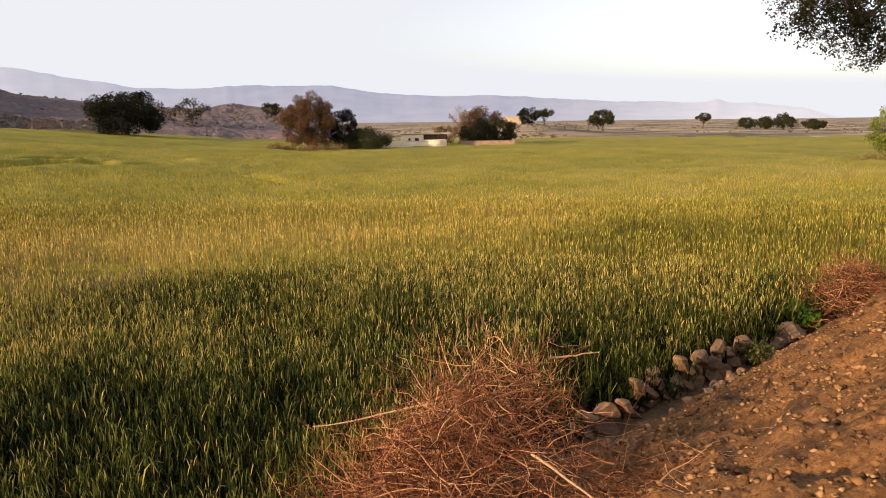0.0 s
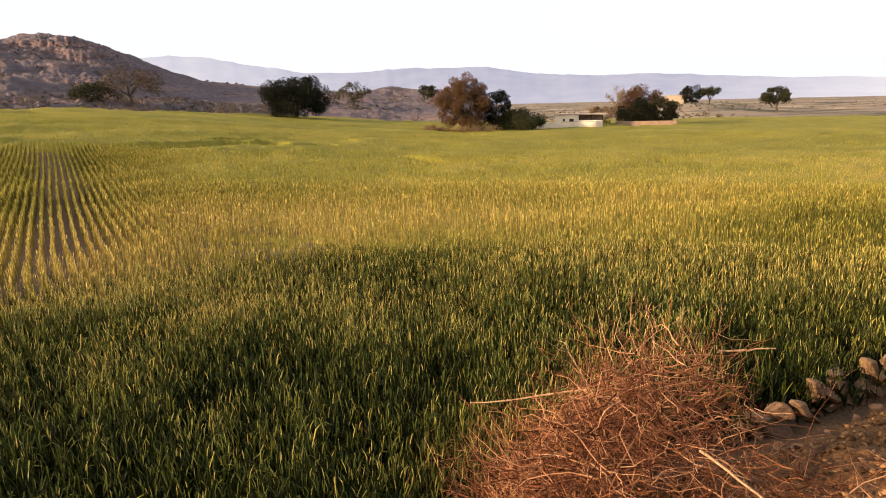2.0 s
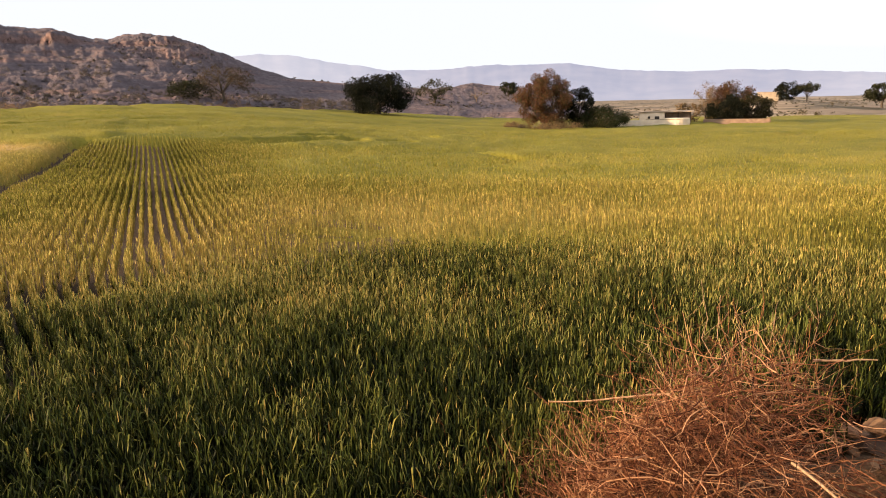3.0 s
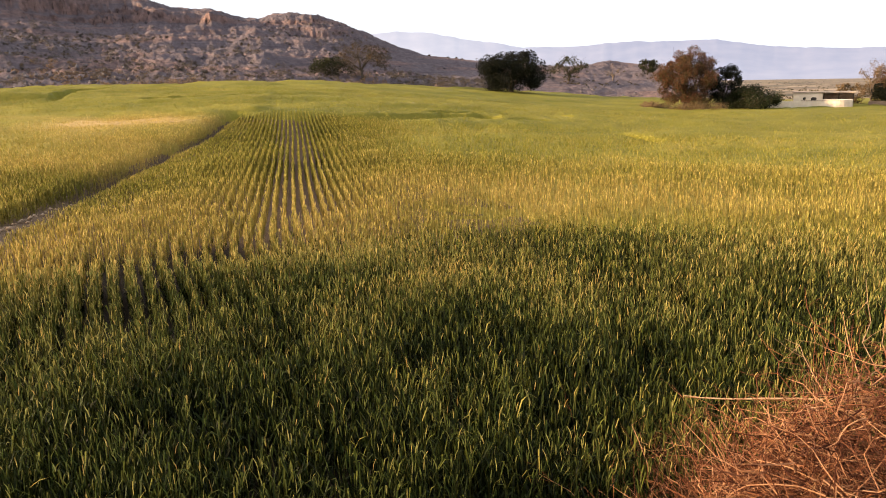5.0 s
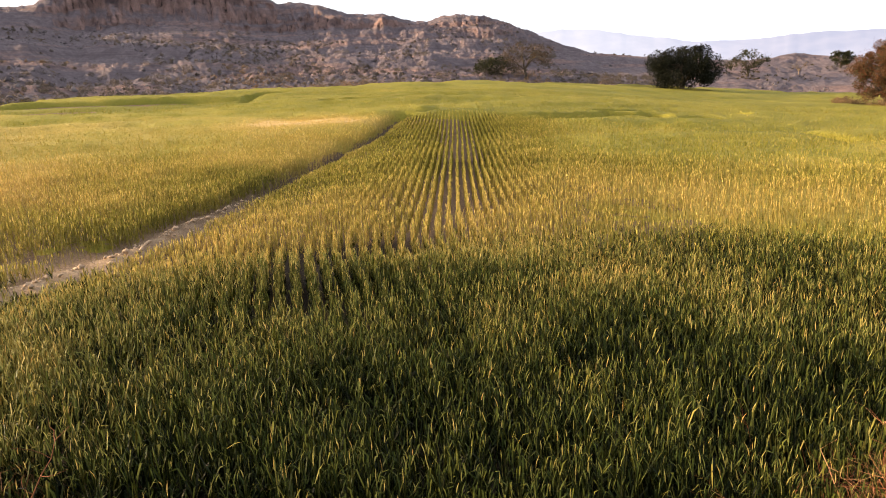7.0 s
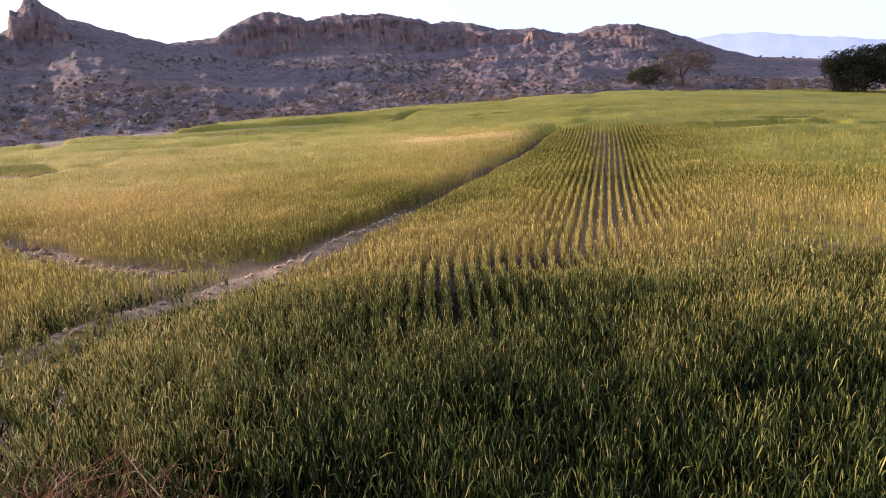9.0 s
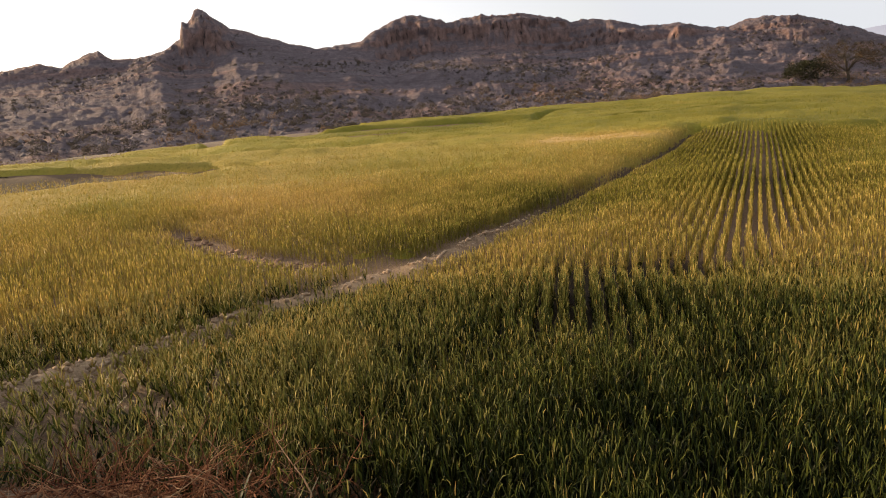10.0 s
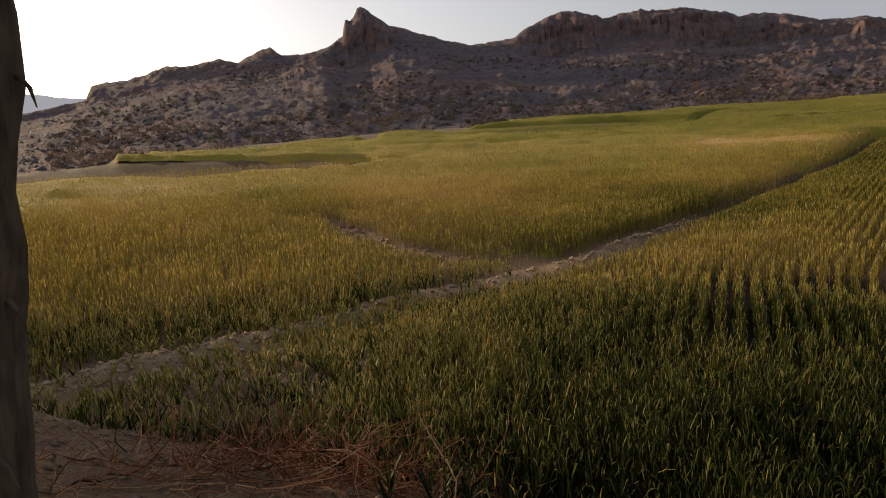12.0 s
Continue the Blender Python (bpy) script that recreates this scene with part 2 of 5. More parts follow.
# ---- mesh helpers ----
def link(name, verts, faces, mats, parent=None, label="", smooth=False, index=None, attr=None):
    """A mesh object from arrays of equal-sized faces, or lists."""
    me = bpy.data.meshes.new(name)
    if isinstance(faces, np.ndarray):
        n, k = faces.shape
        me.vertices.add(len(verts))
        me.vertices.foreach_set("co", np.asarray(verts, np.float32).ravel())
        me.loops.add(n * k)
        me.loops.foreach_set("vertex_index", faces.ravel().astype(np.int32))
        me.polygons.add(n)
        me.polygons.foreach_set("loop_start", np.arange(0, n * k, k, dtype=np.int32))
    else:
        me.from_pydata([tuple(v) for v in verts], [], faces)
    for m in mats if isinstance(mats, (list, tuple)) else [mats]:
        me.materials.append(m)
    if index is not None:
        me.polygons.foreach_set("material_index", np.asarray(index, np.int32))
    if smooth:
        me.polygons.foreach_set("use_smooth", np.ones(len(me.polygons), bool))
    for key, values in (attr or {}).items():
        me.attributes.new(key, "FLOAT", "POINT").data.foreach_set("value", np.asarray(values, np.float32))
    me.update(calc_edges=True)
    me.validate()
    ob = new(name, me)
    ob.parent = parent
    if label:
        ob["label"] = label
    return ob


def part(name, bm, material, parent, label="", smooth=False):
    me = bpy.data.meshes.new(name)
    bm.to_mesh(me)
    bm.free()
    me.materials.append(material)
    if smooth:
        me.polygons.foreach_set("use_smooth", np.ones(len(me.polygons), bool))
    ob = new(name, me)
    ob.parent = parent
    if label:
        ob["label"] = label
    return ob


def empty(name, x, y, z, turn=0.0):
    ob = new(name)
    ob.matrix_basis = pose(x, y, z, 0, 0, turn)
    return ob


def grid_faces(nu, nv, close=False):
    u, v = np.meshgrid(np.arange(nu if close else nu - 1), np.arange(nv - 1), indexing="ij")
    u, v = u.ravel(), v.ravel()
    w = (u + 1) % nu
    return np.stack([u * nv + v, w * nv + v, w * nv + v + 1, u * nv + v + 1], 1)


def tubes(lines, sides=4):
    """Tapered tubes round many polylines: each a list of (point, radius)."""
    V, F, base = [], [], 0
    for line in lines:
        pts = np.array([p for p, _ in line], float)
        rad = [w for _, w in line]
        n = len(pts)
        tan = np.gradient(pts, axis=0)
        tan /= np.linalg.norm(tan, axis=1, keepdims=True) + 1e-9
        ref = np.array([0.31, 0.22, 0.92]) if abs(tan[0][2]) < 0.8 else np.array([0.95, 0.2, 0.1])
        for i in range(n):
            a = np.cross(tan[i], ref)
            a /= np.linalg.norm(a) + 1e-9
            b = np.cross(tan[i], a)
            for k in range(sides):
                t = 2 * math.pi * k / sides
                V.append(pts[i] + rad[i] * (math.cos(t) * a + math.sin(t) * b))
        for i in range(n - 1):
            for k in range(sides):
                F.append((base + i * sides + k, base + i * sides + (k + 1) % sides, base + (i + 1) * sides + (k + 1) % sides, base + (i + 1) * sides + k))
        base += n * sides
    return np.array(V), np.array(F)


def local_land(cx, cy, half):
    """A quick look-up of the soil's height round a place."""
    n = int(half / 0.04)
    gx, gy = np.linspace(cx - half, cx + half, n), np.linspace(cy - half, cy + half, n)
    Z = land(*np.meshgrid(gx, gy, indexing="ij"))

    def height(x, y):
        u, v = min(max((x - gx[0]) / (gx[1] - gx[0]), 0), n - 1.001), min(max((y - gy[0]) / (gy[1] - gy[0]), 0), n - 1.001)
        i, j = int(u), int(v)
        fu, fv = u - i, v - j
        return float((Z[i, j] * (1 - fu) + Z[i + 1, j] * fu) * (1 - fv) + (Z[i, j + 1] * (1 - fu) + Z[i + 1, j + 1] * fu) * fv)

    return height


# ---- materials ----
def nodes_of(name):
    m = bpy.data.materials.new(name)
    m.use_nodes = True
    t = m.node_tree
    return m, t, t.nodes["Principled BSDF"]


def add(t, kind, **values):
    n = t.nodes.new(kind)
    for key, v in values.items():
        if key in n.inputs:
            n.inputs[key].default_value = v
        else:
            setattr(n, key, v)
    return n


def mix(t, fac, a, b, mode="MIX"):
    n = t.nodes.new("ShaderNodeMix")
    n.data_type, n.blend_type = "RGBA", mode
    for socket, v in ((n.inputs[0], fac), (n.inputs[6], a), (n.inputs[7], b)):
        if isinstance(v, bpy.types.NodeSocket):
            t.links.new(v, socket)
        elif isinstance(v, (int, float)):
            socket.default_value = v
        else:
            socket.default_value = (*v, 1)
    return n.outputs[2]


def span(t, v, lo, hi, a=0.0, b=1.0):
    n = t.nodes.new("ShaderNodeMapRange")
    n.inputs[1].default_value, n.inputs[2].default_value, n.inputs[3].default_value, n.inputs[4].default_value = lo, hi, a, b
    t.links.new(v, n.inputs[0])
    return n.outputs[0]


def mix_value(t, a, b):
    """Two values multiplied."""
    n = add(t, "ShaderNodeMath", operation="MULTIPLY")
    t.links.new(a, n.inputs[0])
    t.links.new(b, n.inputs[1])
    return n.outputs[0]


def place_of(t, stretch=(1, 1, 1)):
    c = t.nodes.new("ShaderNodeNewGeometry")
    m = t.nodes.new("ShaderNodeMapping")
    m.inputs[3].default_value = stretch
    t.links.new(c.outputs["Position"], m.inputs[0])
    return m.outputs[0]


def grain(t, where, scale, detail=4.0, rough=0.55):
    n = t.nodes.new("ShaderNodeTexNoise")
    n.inputs["Scale"].default_value, n.inputs["Detail"].default_value, n.inputs["Roughness"].default_value = scale, detail, rough
    t.links.new(where, n.inputs["Vector"])
    return n.outputs[0]


def bump(t, bsdf, height, strength, distance):
    n = t.nodes.new("ShaderNodeBump")
    n.inputs["Strength"].default_value, n.inputs["Distance"].default_value = strength, distance
    t.links.new(height, n.inputs["Height"])
    t.links.new(n.outputs[0], bsdf.inputs["Normal"])


def surface(name, a, b, scale, rough=0.9, c=None, cscale=0.3, bumps=(0.4, 0.02), stretch=(1, 1, 1)):
    """An uneven surface: two colours in fine grain, a third in large patches, and relief."""
    m, t, p = nodes_of(name)
    w = place_of(t, stretch)
    g = grain(t, w, scale)
    col = mix(t, span(t, g, 0.32, 0.68), a, b)
    if c:
        col = mix(t, span(t, grain(t, w, cscale, 3.0), 0.45, 0.68), col, c)
    t.links.new(col, p.inputs["Base Color"])
    p.inputs["Roughness"].default_value = rough
    p.inputs["Specular IOR Level"].default_value = 0.25
    bump(t, p, g, *bumps)
    return m


def stone_surface(name, colours, scale, bumps):
    """Stone whose colour differs from piece to piece, with grain and dusty patches."""
    m, t, p = nodes_of(name)
    w = place_of(t)
    ramp = t.nodes.new("ShaderNodeValToRGB")
    while len(ramp.color_ramp.elements) < len(colours):
        ramp.color_ramp.elements.new(0.5)
    for i, (e, c) in enumerate(zip(ramp.color_ramp.elements, colours)):
        e.position, e.color = i / (len(colours) - 1), (*c, 1)
    t.links.new(t.nodes.new("ShaderNodeObjectInfo").outputs["Random"], ramp.inputs[0])
    g = grain(t, w, scale, 7, 0.65)
    col = mix(t, span(t, g, 0.35, 0.65, 0.55, 0.0), ramp.outputs[0], (0.045, 0.026, 0.018))
    col = mix(t, span(t, grain(t, w, scale * 0.3, 4), 0.5, 0.68, 0.0, 0.6), col, (0.20, 0.112, 0.060))
    t.links.new(col, p.inputs["Base Color"])
    p.inputs["Roughness"].default_value = 0.92
    p.inputs["Specular IOR Level"].default_value = 0.2
    bump(t, p, g, *bumps)
    return m


def leafy(name, colours, through_light=0.3, rough=0.6, attr=None, spread=0.36):
    """Leaf material: colour varies from leaf to leaf, some light comes through."""
    m, t, p = nodes_of(name)
    geo = t.nodes.new("ShaderNodeNewGeometry")
    ramp = t.nodes.new("ShaderNodeValToRGB")
    while len(ramp.color_ramp.elements) < len(colours):
        ramp.color_ramp.elements.new(0.5)
    for i, (e, c) in enumerate(zip(ramp.color_ramp.elements, colours)):
        e.position, e.color = i / (len(colours) - 1), (*c, 1)
    value = geo.outputs["Random Per Island"]
    if attr:
        at = add(t, "ShaderNodeAttribute", attribute_name=attr)
        mul = add(t, "ShaderNodeMath", operation="MULTIPLY_ADD")
        t.links.new(geo.outputs["Random Per Island"], mul.inputs[0])
        mul.inputs[1].default_value = spread
        sub = add(t, "ShaderNodeMath", operation="MULTIPLY_ADD")
        t.links.new(at.outputs["Fac"], sub.inputs[0])
        sub.inputs[1].default_value, sub.inputs[2].default_value = 0.95, -0.45 * spread
        t.links.new(sub.outputs[0], mul.inputs[2])
        value = mul.outputs[0]
    t.links.new(value, ramp.inputs[0])
    t.links.new(ramp.outputs[0], p.inputs["Base Color"])
    p.inputs["Roughness"].default_value = rough
    p.inputs["Specular IOR Level"].default_value = 0.08
    tr = t.nodes.new("ShaderNodeBsdfTranslucent")
    t.links.new(ramp.outputs[0], tr.inputs[0])
    sh = t.nodes.new("ShaderNodeMixShader")
    sh.inputs[0].default_value = through_light
    t.links.new(p.outputs[0], sh.inputs[1])
    t.links.new(tr.outputs[0], sh.inputs[2])
    t.links.new(sh.outputs[0], t.nodes["Material Output"].inputs[0])
    return m


# near-black low end: shade deep in the near crop, put into the colour
wheat_leaf = leafy("wheat_leaf", [(0.004, 0.006, 0.001), (0.023, 0.034, 0.005), (0.100, 0.104, 0.016), (0.23, 0.19, 0.045), (0.38, 0.29, 0.085)], 0.06, 0.55, "ripe_shade")
wheat_ear = leafy("wheat_ear", [(0.11, 0.140, 0.034), (0.25, 0.255, 0.075), (0.45, 0.385, 0.130), (0.60, 0.45, 0.160), (0.52, 0.33, 0.115)], 0.16, 0.6, "ripe_shade")
mid_leaf = leafy("mid_wheat_leaf", [(0.042, 0.043, 0.007), (0.098, 0.090, 0.015), (0.210, 0.170, 0.038), (0.32, 0.228, 0.066), (0.40, 0.272, 0.098)], 0.2, 0.6, "ripe_shade", 0.14)
mid_ear = leafy("mid_wheat_ear", [(0.135, 0.132, 0.025), (0.24, 0.212, 0.040), (0.385, 0.302, 0.078), (0.52, 0.366, 0.112), (0.56, 0.382, 0.14)], 0.25, 0.6, "ripe_shade", 0.16)

far_ear = leafy("far_wheat_ear", [(0.110, 0.108, 0.016), (0.175, 0.158, 0.024), (0.245, 0.199, 0.043), (0.325, 0.238, 0.068), (0.39, 0.273, 0.095)], 0.25, 0.6, "ripe_shade", 0.12)
# low end darkened for the shade between near stems
wheat_stem = leafy("wheat_stem", [(0.009, 0.013, 0.003), (0.035, 0.040, 0.009), (0.16, 0.13, 0.038), (0.32, 0.245, 0.08)], 0.08, 0.6, "ripe_shade")


def soil_material():
    """Loose soil in the field, stony earth on the bank, dry scrubby plain far out."""
    m, t, p = nodes_of("soil")
    w = place_of(t)
    fine, mid, big = grain(t, w, 26, 6), grain(t, w, 3.0, 5), grain(t, w, 0.055, 5)
    field = mix(t, span(t, fine, 0.3, 0.7), (0.074, 0.046, 0.029), (0.185, 0.120, 0.076))
    bank = mix(t, span(t, fine, 0.3, 0.7), (0.075, 0.033, 0.013), (0.215, 0.102, 0.041))
    bank = mix(t, span(t, mid, 0.5, 0.72), bank, (0.032, 0.017, 0.010))
    bands = grain(t, place_of(t, (0.25, 1.0, 1.0)), 0.07, 5)
    plain = mix(t, span(t, big, 0.42, 0.6), (0.19, 0.142, 0.105), (0.10, 0.080, 0.058))
    plain = mix(t, span(t, bands, 0.53, 0.60), plain, (0.30, 0.225, 0.155))
    plain = mix(t, span(t, bands, 0.45, 0.39), plain, (0.055, 0.048, 0.034))
    plain = mix(t, span(t, grain(t, w, 0.4, 3), 0.55, 0.75), plain, (0.25, 0.19, 0.135))
    on_bank = add(t, "ShaderNodeAttribute", attribute_name="bank").outputs["Fac"]
    far_out = add(t, "ShaderNodeAttribute", attribute_name="plain").outputs["Fac"]
    dry = add(t, "ShaderNodeAttribute", attribute_name="dry").outputs["Fac"]
    shade_tone = add(t, "ShaderNodeAttribute", attribute_name="shade_tone").outputs["Fac"]
    # shade under the crop is painted here as near-black soil
    field = mix(t, shade_tone, field, mix(t, span(t, fine, 0.3, 0.7), (0.012, 0.008, 0.005), (0.032, 0.021, 0.013)))
    col = mix(t, on_bank, field, bank)
    col = mix(t, dry, col, mix(t, span(t, fine, 0.3, 0.7), (0.24, 0.165, 0.105), (0.38, 0.27, 0.175)))
    col = mix(t, far_out, col, plain)
    t.links.new(col, p.inputs["Base Color"])
    p.inputs["Roughness"].default_value = 0.95
    p.inputs["Specular IOR Level"].default_value = 0.15
    bump(t, p, grain(t, w, 14, 7, 0.65), 0.7, 0.05)
    return m


def canopy_material():
    m, t, p = nodes_of("far_wheat")
    w = place_of(t)
    ripe_shade = add(t, "ShaderNodeAttribute", attribute_name="ripe_shade").outputs["Fac"]
    a = mix(t, span(t, ripe_shade, 0.05, 0.5), (0.105, 0.102, 0.014), (0.205, 0.178, 0.027))
    a = mix(t, span(t, ripe_shade, 0.45, 0.95), a, (0.345, 0.242, 0.070))
    a = mix(t, span(t, ripe_shade, 0.95, 1.0), a, (0.46, 0.315, 0.145))
    g = grain(t, w, 4.0, 6, 0.7)
    col = mix(t, span(t, g, 0.50, 0.30, 0.0, 0.62), a, (0.075, 0.075, 0.012))
    col = mix(t, span(t, grain(t, w, 0.22, 4), 0.4, 0.7, 0.0, 0.14), col, (0.31, 0.212, 0.045))
    t.links.new(col, p.inputs["Base Color"])
    p.inputs["Roughness"].default_value = 0.85
    p.inputs["Specular IOR Level"].default_value = 0.1
    bump(t, p, grain(t, w, 6.0, 6, 0.7), 0.7, 0.18)
    return m


def rock_material(name, dark, pale, rust, size=1.0):
    m, t, p = nodes_of(name)
    w = place_of(t)
    layers = place_of(t, (0.05, 0.05, 1.0))
    g = grain(t, w, 0.5 / size, 8, 0.65)
    strata = grain(t, layers, 0.42 / size, 5, 0.6)
    geo = t.nodes.new("ShaderNodeNewGeometry")
    up = t.nodes.new("ShaderNodeSeparateXYZ")
    t.links.new(geo.outputs["Normal"], up.inputs[0])
    col = mix(t, span(t, g, 0.25, 0.75), dark, pale)
    col = mix(t, span(t, strata, 0.50, 0.60), col, mix(t, span(t, g, 0.3, 0.7), dark, rust))
    beds = grain(t, place_of(t, (0.03, 0.03, 1.0)), 1.5 / size, 4, 0.6)
    col = mix(t, span(t, beds, 0.56, 0.63, 0.0, 0.3), col, mix(t, 0.5, dark, (0.02, 0.016, 0.018)))
    cliff = span(t, up.outputs[2], 0.72, 0.45)
    col = mix(t, cliff, col, mix(t, span(t, grain(t, w, 0.25 / size, 6), 0.46, 0.72), rust, dark))
    t.links.new(col, p.inputs["Base Color"])
    p.inputs["Roughness"].default_value = 0.95
    p.inputs["Specular IOR Level"].default_value = 0.1
    speck = span(t, grain(t, w, 1.7 / size, 6, 0.7), 0.40, 0.60)
    col = mix(t, speck, mix(t, 0.35, col, dark), col)
    # upright joints split the faces
    joint = grain(t, place_of(t, (1, 1, 0.16)), 0.75 / size, 6, 0.7)
    col = mix(t, mix_value(t, cliff, span(t, joint, 0.44, 0.36)), col, (0.035, 0.028, 0.030))
    t.links.new(col, p.inputs["Base Color"])
    height = add(t, "ShaderNodeMath", operation="ADD")
    t.links.new(grain(t, w, 0.8 / size, 10, 0.8), height.inputs[0])
    t.links.new(mix_value(t, cliff, span(t, joint, 0.36, 0.5)), height.inputs[1])
    bump(t, p, height.outputs[0], 0.8, 1.6 * size)
    return m


soil = soil_material()
canopy_mat = canopy_material()
hill_rock = rock_material("hill_rock", (0.092, 0.071, 0.080), (0.205, 0.166, 0.181), (0.315, 0.198, 0.175))
stone_mat = stone_surface("field_stone", [(0.055, 0.042, 0.036), (0.23, 0.125, 0.072), (0.28, 0.165, 0.098), (0.11, 0.066, 0.045), (0.31, 0.195, 0.125)], 12, (0.7, 0.03))
rubble_mat = stone_surface("rubble", [(0.065, 0.032, 0.017), (0.19, 0.096, 0.043), (0.12, 0.060, 0.029), (0.28, 0.160, 0.082), (0.065, 0.043, 0.032)], 22, (0.6, 0.015))
grit_mat = leafy("grit", [(0.040, 0.019, 0.009), (0.110, 0.053, 0.024), (0.175, 0.088, 0.040), (0.29, 0.165, 0.085)], 0.0, 0.95)
bark = surface("bark", (0.036, 0.027, 0.019), (0.105, 0.078, 0.055), 22, 0.95, None, 1, (0.9, 0.02), (1, 1, 0.25))
twig_mat = leafy("dry_twig", [(0.038, 0.012, 0.007), (0.115, 0.040, 0.020), (0.225, 0.090, 0.044), (0.46, 0.25, 0.140)], 0.0, 0.8)
pale_wood = surface("pale_dead_wood", (0.22, 0.125, 0.070), (0.42, 0.26, 0.155), 30, 0.85, None, 1, (0.4, 0.01), (1, 1, 0.3))
plaster = surface("mud_plaster", (0.68, 0.55, 0.42), (0.80, 0.67, 0.53), 1.6, 0.95, (0.62, 0.49, 0.37), 0.5, (0.4, 0.03))
dark_wall = surface("shaded_mud_brick", (0.17, 0.11, 0.08), (0.27, 0.18, 0.13), 2.0, 0.95, None, 1, (0.5, 0.04))
roof_mud = surface("mud_roof", (0.30, 0.23, 0.17), (0.42, 0.33, 0.25), 1.4, 0.95, None, 1, (0.5, 0.03))
dark_inside = surface("dark_opening", (0.03, 0.025, 0.02), (0.05, 0.04, 0.035), 3, 0.9)

# ---- ground: one sheet to the horizon ----
def build_ground():
    radii = np.concatenate([np.linspace(0.02, 14, 150), np.geomspace(14.15, 4600, 150)])
    yaws = np.concatenate([np.arange(-48, 124, 0.5), np.arange(124, 311.9, 1.8)])
    A, R = np.meshgrid(yaws, radii, indexing="ij")
    X, Y = polar(A, R)
    Z = land(X, Y)
    edge = np.interp(A, EDGE_YAW, EDGE_R)
    d = bank_d(X, Y)
    plain = step(edge - 3, edge + 3, R) * (1 - 0.8 * step(82, 90, A) * step(70, 60, R))
    dry = np.clip(np.exp(-(bund_d(X, Y) / 0.34) ** 2), 0, 1) * step(2, 12, 26 - np.hypot(X, Y)) + 0.2 * step(2.6, 1.2, np.hypot(X + 10.2, Y + 4.3))
    # painted shade: dark soil under near crop, in row gaps and the ditch
    shade_mask = step(0.30, 0.12, grow(X, Y)[1]) * step(-0.2, -0.8, d) * step(17, 14, R)
    shade_mask = np.maximum(shade_mask, tidy(X, Y) * step(17.1, 16.1, -X * 0.6665 + Y * 0.7455))
    shade_mask = np.maximum(shade_mask, 0.15 * fan(X, Y) * step(19, 23, np.hypot(X, Y)))
    shade_mask = np.maximum(shade_mask, 0.8 * np.exp(-(bund_d(X, Y) / 0.6) ** 2) * step(19, 26, R))
    # the bare hollow is coloured with the same dark tone
    shade_mask = np.maximum(shade_mask, hollow(X, Y, 1.0))
    verts = np.stack([X, Y, Z], -1).reshape(-1, 3)
    centre = len(verts)
    verts = np.vstack([verts, [[0, 0, float(land(0.0, 0.0))]]])
    nv = len(radii)
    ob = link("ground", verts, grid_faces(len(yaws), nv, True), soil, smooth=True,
              attr={"bank": np.append((step(-0.6, 0.3, d) * step(-3.6, -0.6, X)).ravel(), 1), "shade_tone": np.append(shade_mask.ravel(), 0), "plain": np.append(plain.ravel(), 0), "dry": np.append(np.clip(dry, 0, 1).ravel(), 0)})
    return tagged(ob, "brown field soil and stony earth bank running into a dry plain", "ground", kind="structure")


build_ground()

# ---- the rocky hill ----
SKY_YAW = (0, 10, 13, 15.2, 16.6, 18, 20, 23.4, 27, 31.2, 34.2, 37.3, 39.6, 41.8, 44.1, 46, 47.7, 50.3, 52.7, 55.6, 59, 62.6, 65.3, 68.6, 71.4, 72.3, 75.8, 79.3, 80.1, 81.5, 82.2, 82.8, 83.2, 83.6, 83.9, 84.4, 84.7, 85.0, 85.3, 85.7, 85.85, 86.0, 86.5, 87.1, 88.2, 90.8, 91.7, 92.7, 94.2, 95.6, 97.5, 99.5, 101.6, 104.7, 105.2, 109.6, 116, 125)
SKY_UP = (0.1, 0.55, 0.8, 1.0, 1.27, 1.0, 0.85, 1.1, 1.42, 1.95, 2.95, 4.35, 5.05, 5.24, 4.85, 5.0, 5.5, 5.55, 6.3, 6.3, 7.3, 7.45, 7.1, 7.9, 6.8, 6.2, 5.84, 6.86, 7.13, 7.57, 7.7, 8.23, 8.39, 8.7, 8.97, 9.2, 9.12, 8.52, 8.2, 8.3, 7.75, 6.95, 6.7, 6.34, 5.9, 5.77, 6.37, 6.2, 5.3, 5.7, 5.2, 5.25, 4.45, 3.9, 2.95, 2.1, 1.2, 0.6)
CLIFF_YAW = (0, 30, 36, 40, 44, 47, 52, 56, 60, 64, 70, 73, 78, 82, 84, 86.3, 88, 92, 100, 106, 125)
CLIFF_ON = (0.1, 0.1, 0.2, 0.45, 0.25, 0.4, 0.55, 0.85, 0.7, 0.75, 1.0, 0.3, 0.1, 0.3, 0.8, 0.8, 0.1, 0.3, 0.3, 0.5, 0.2)


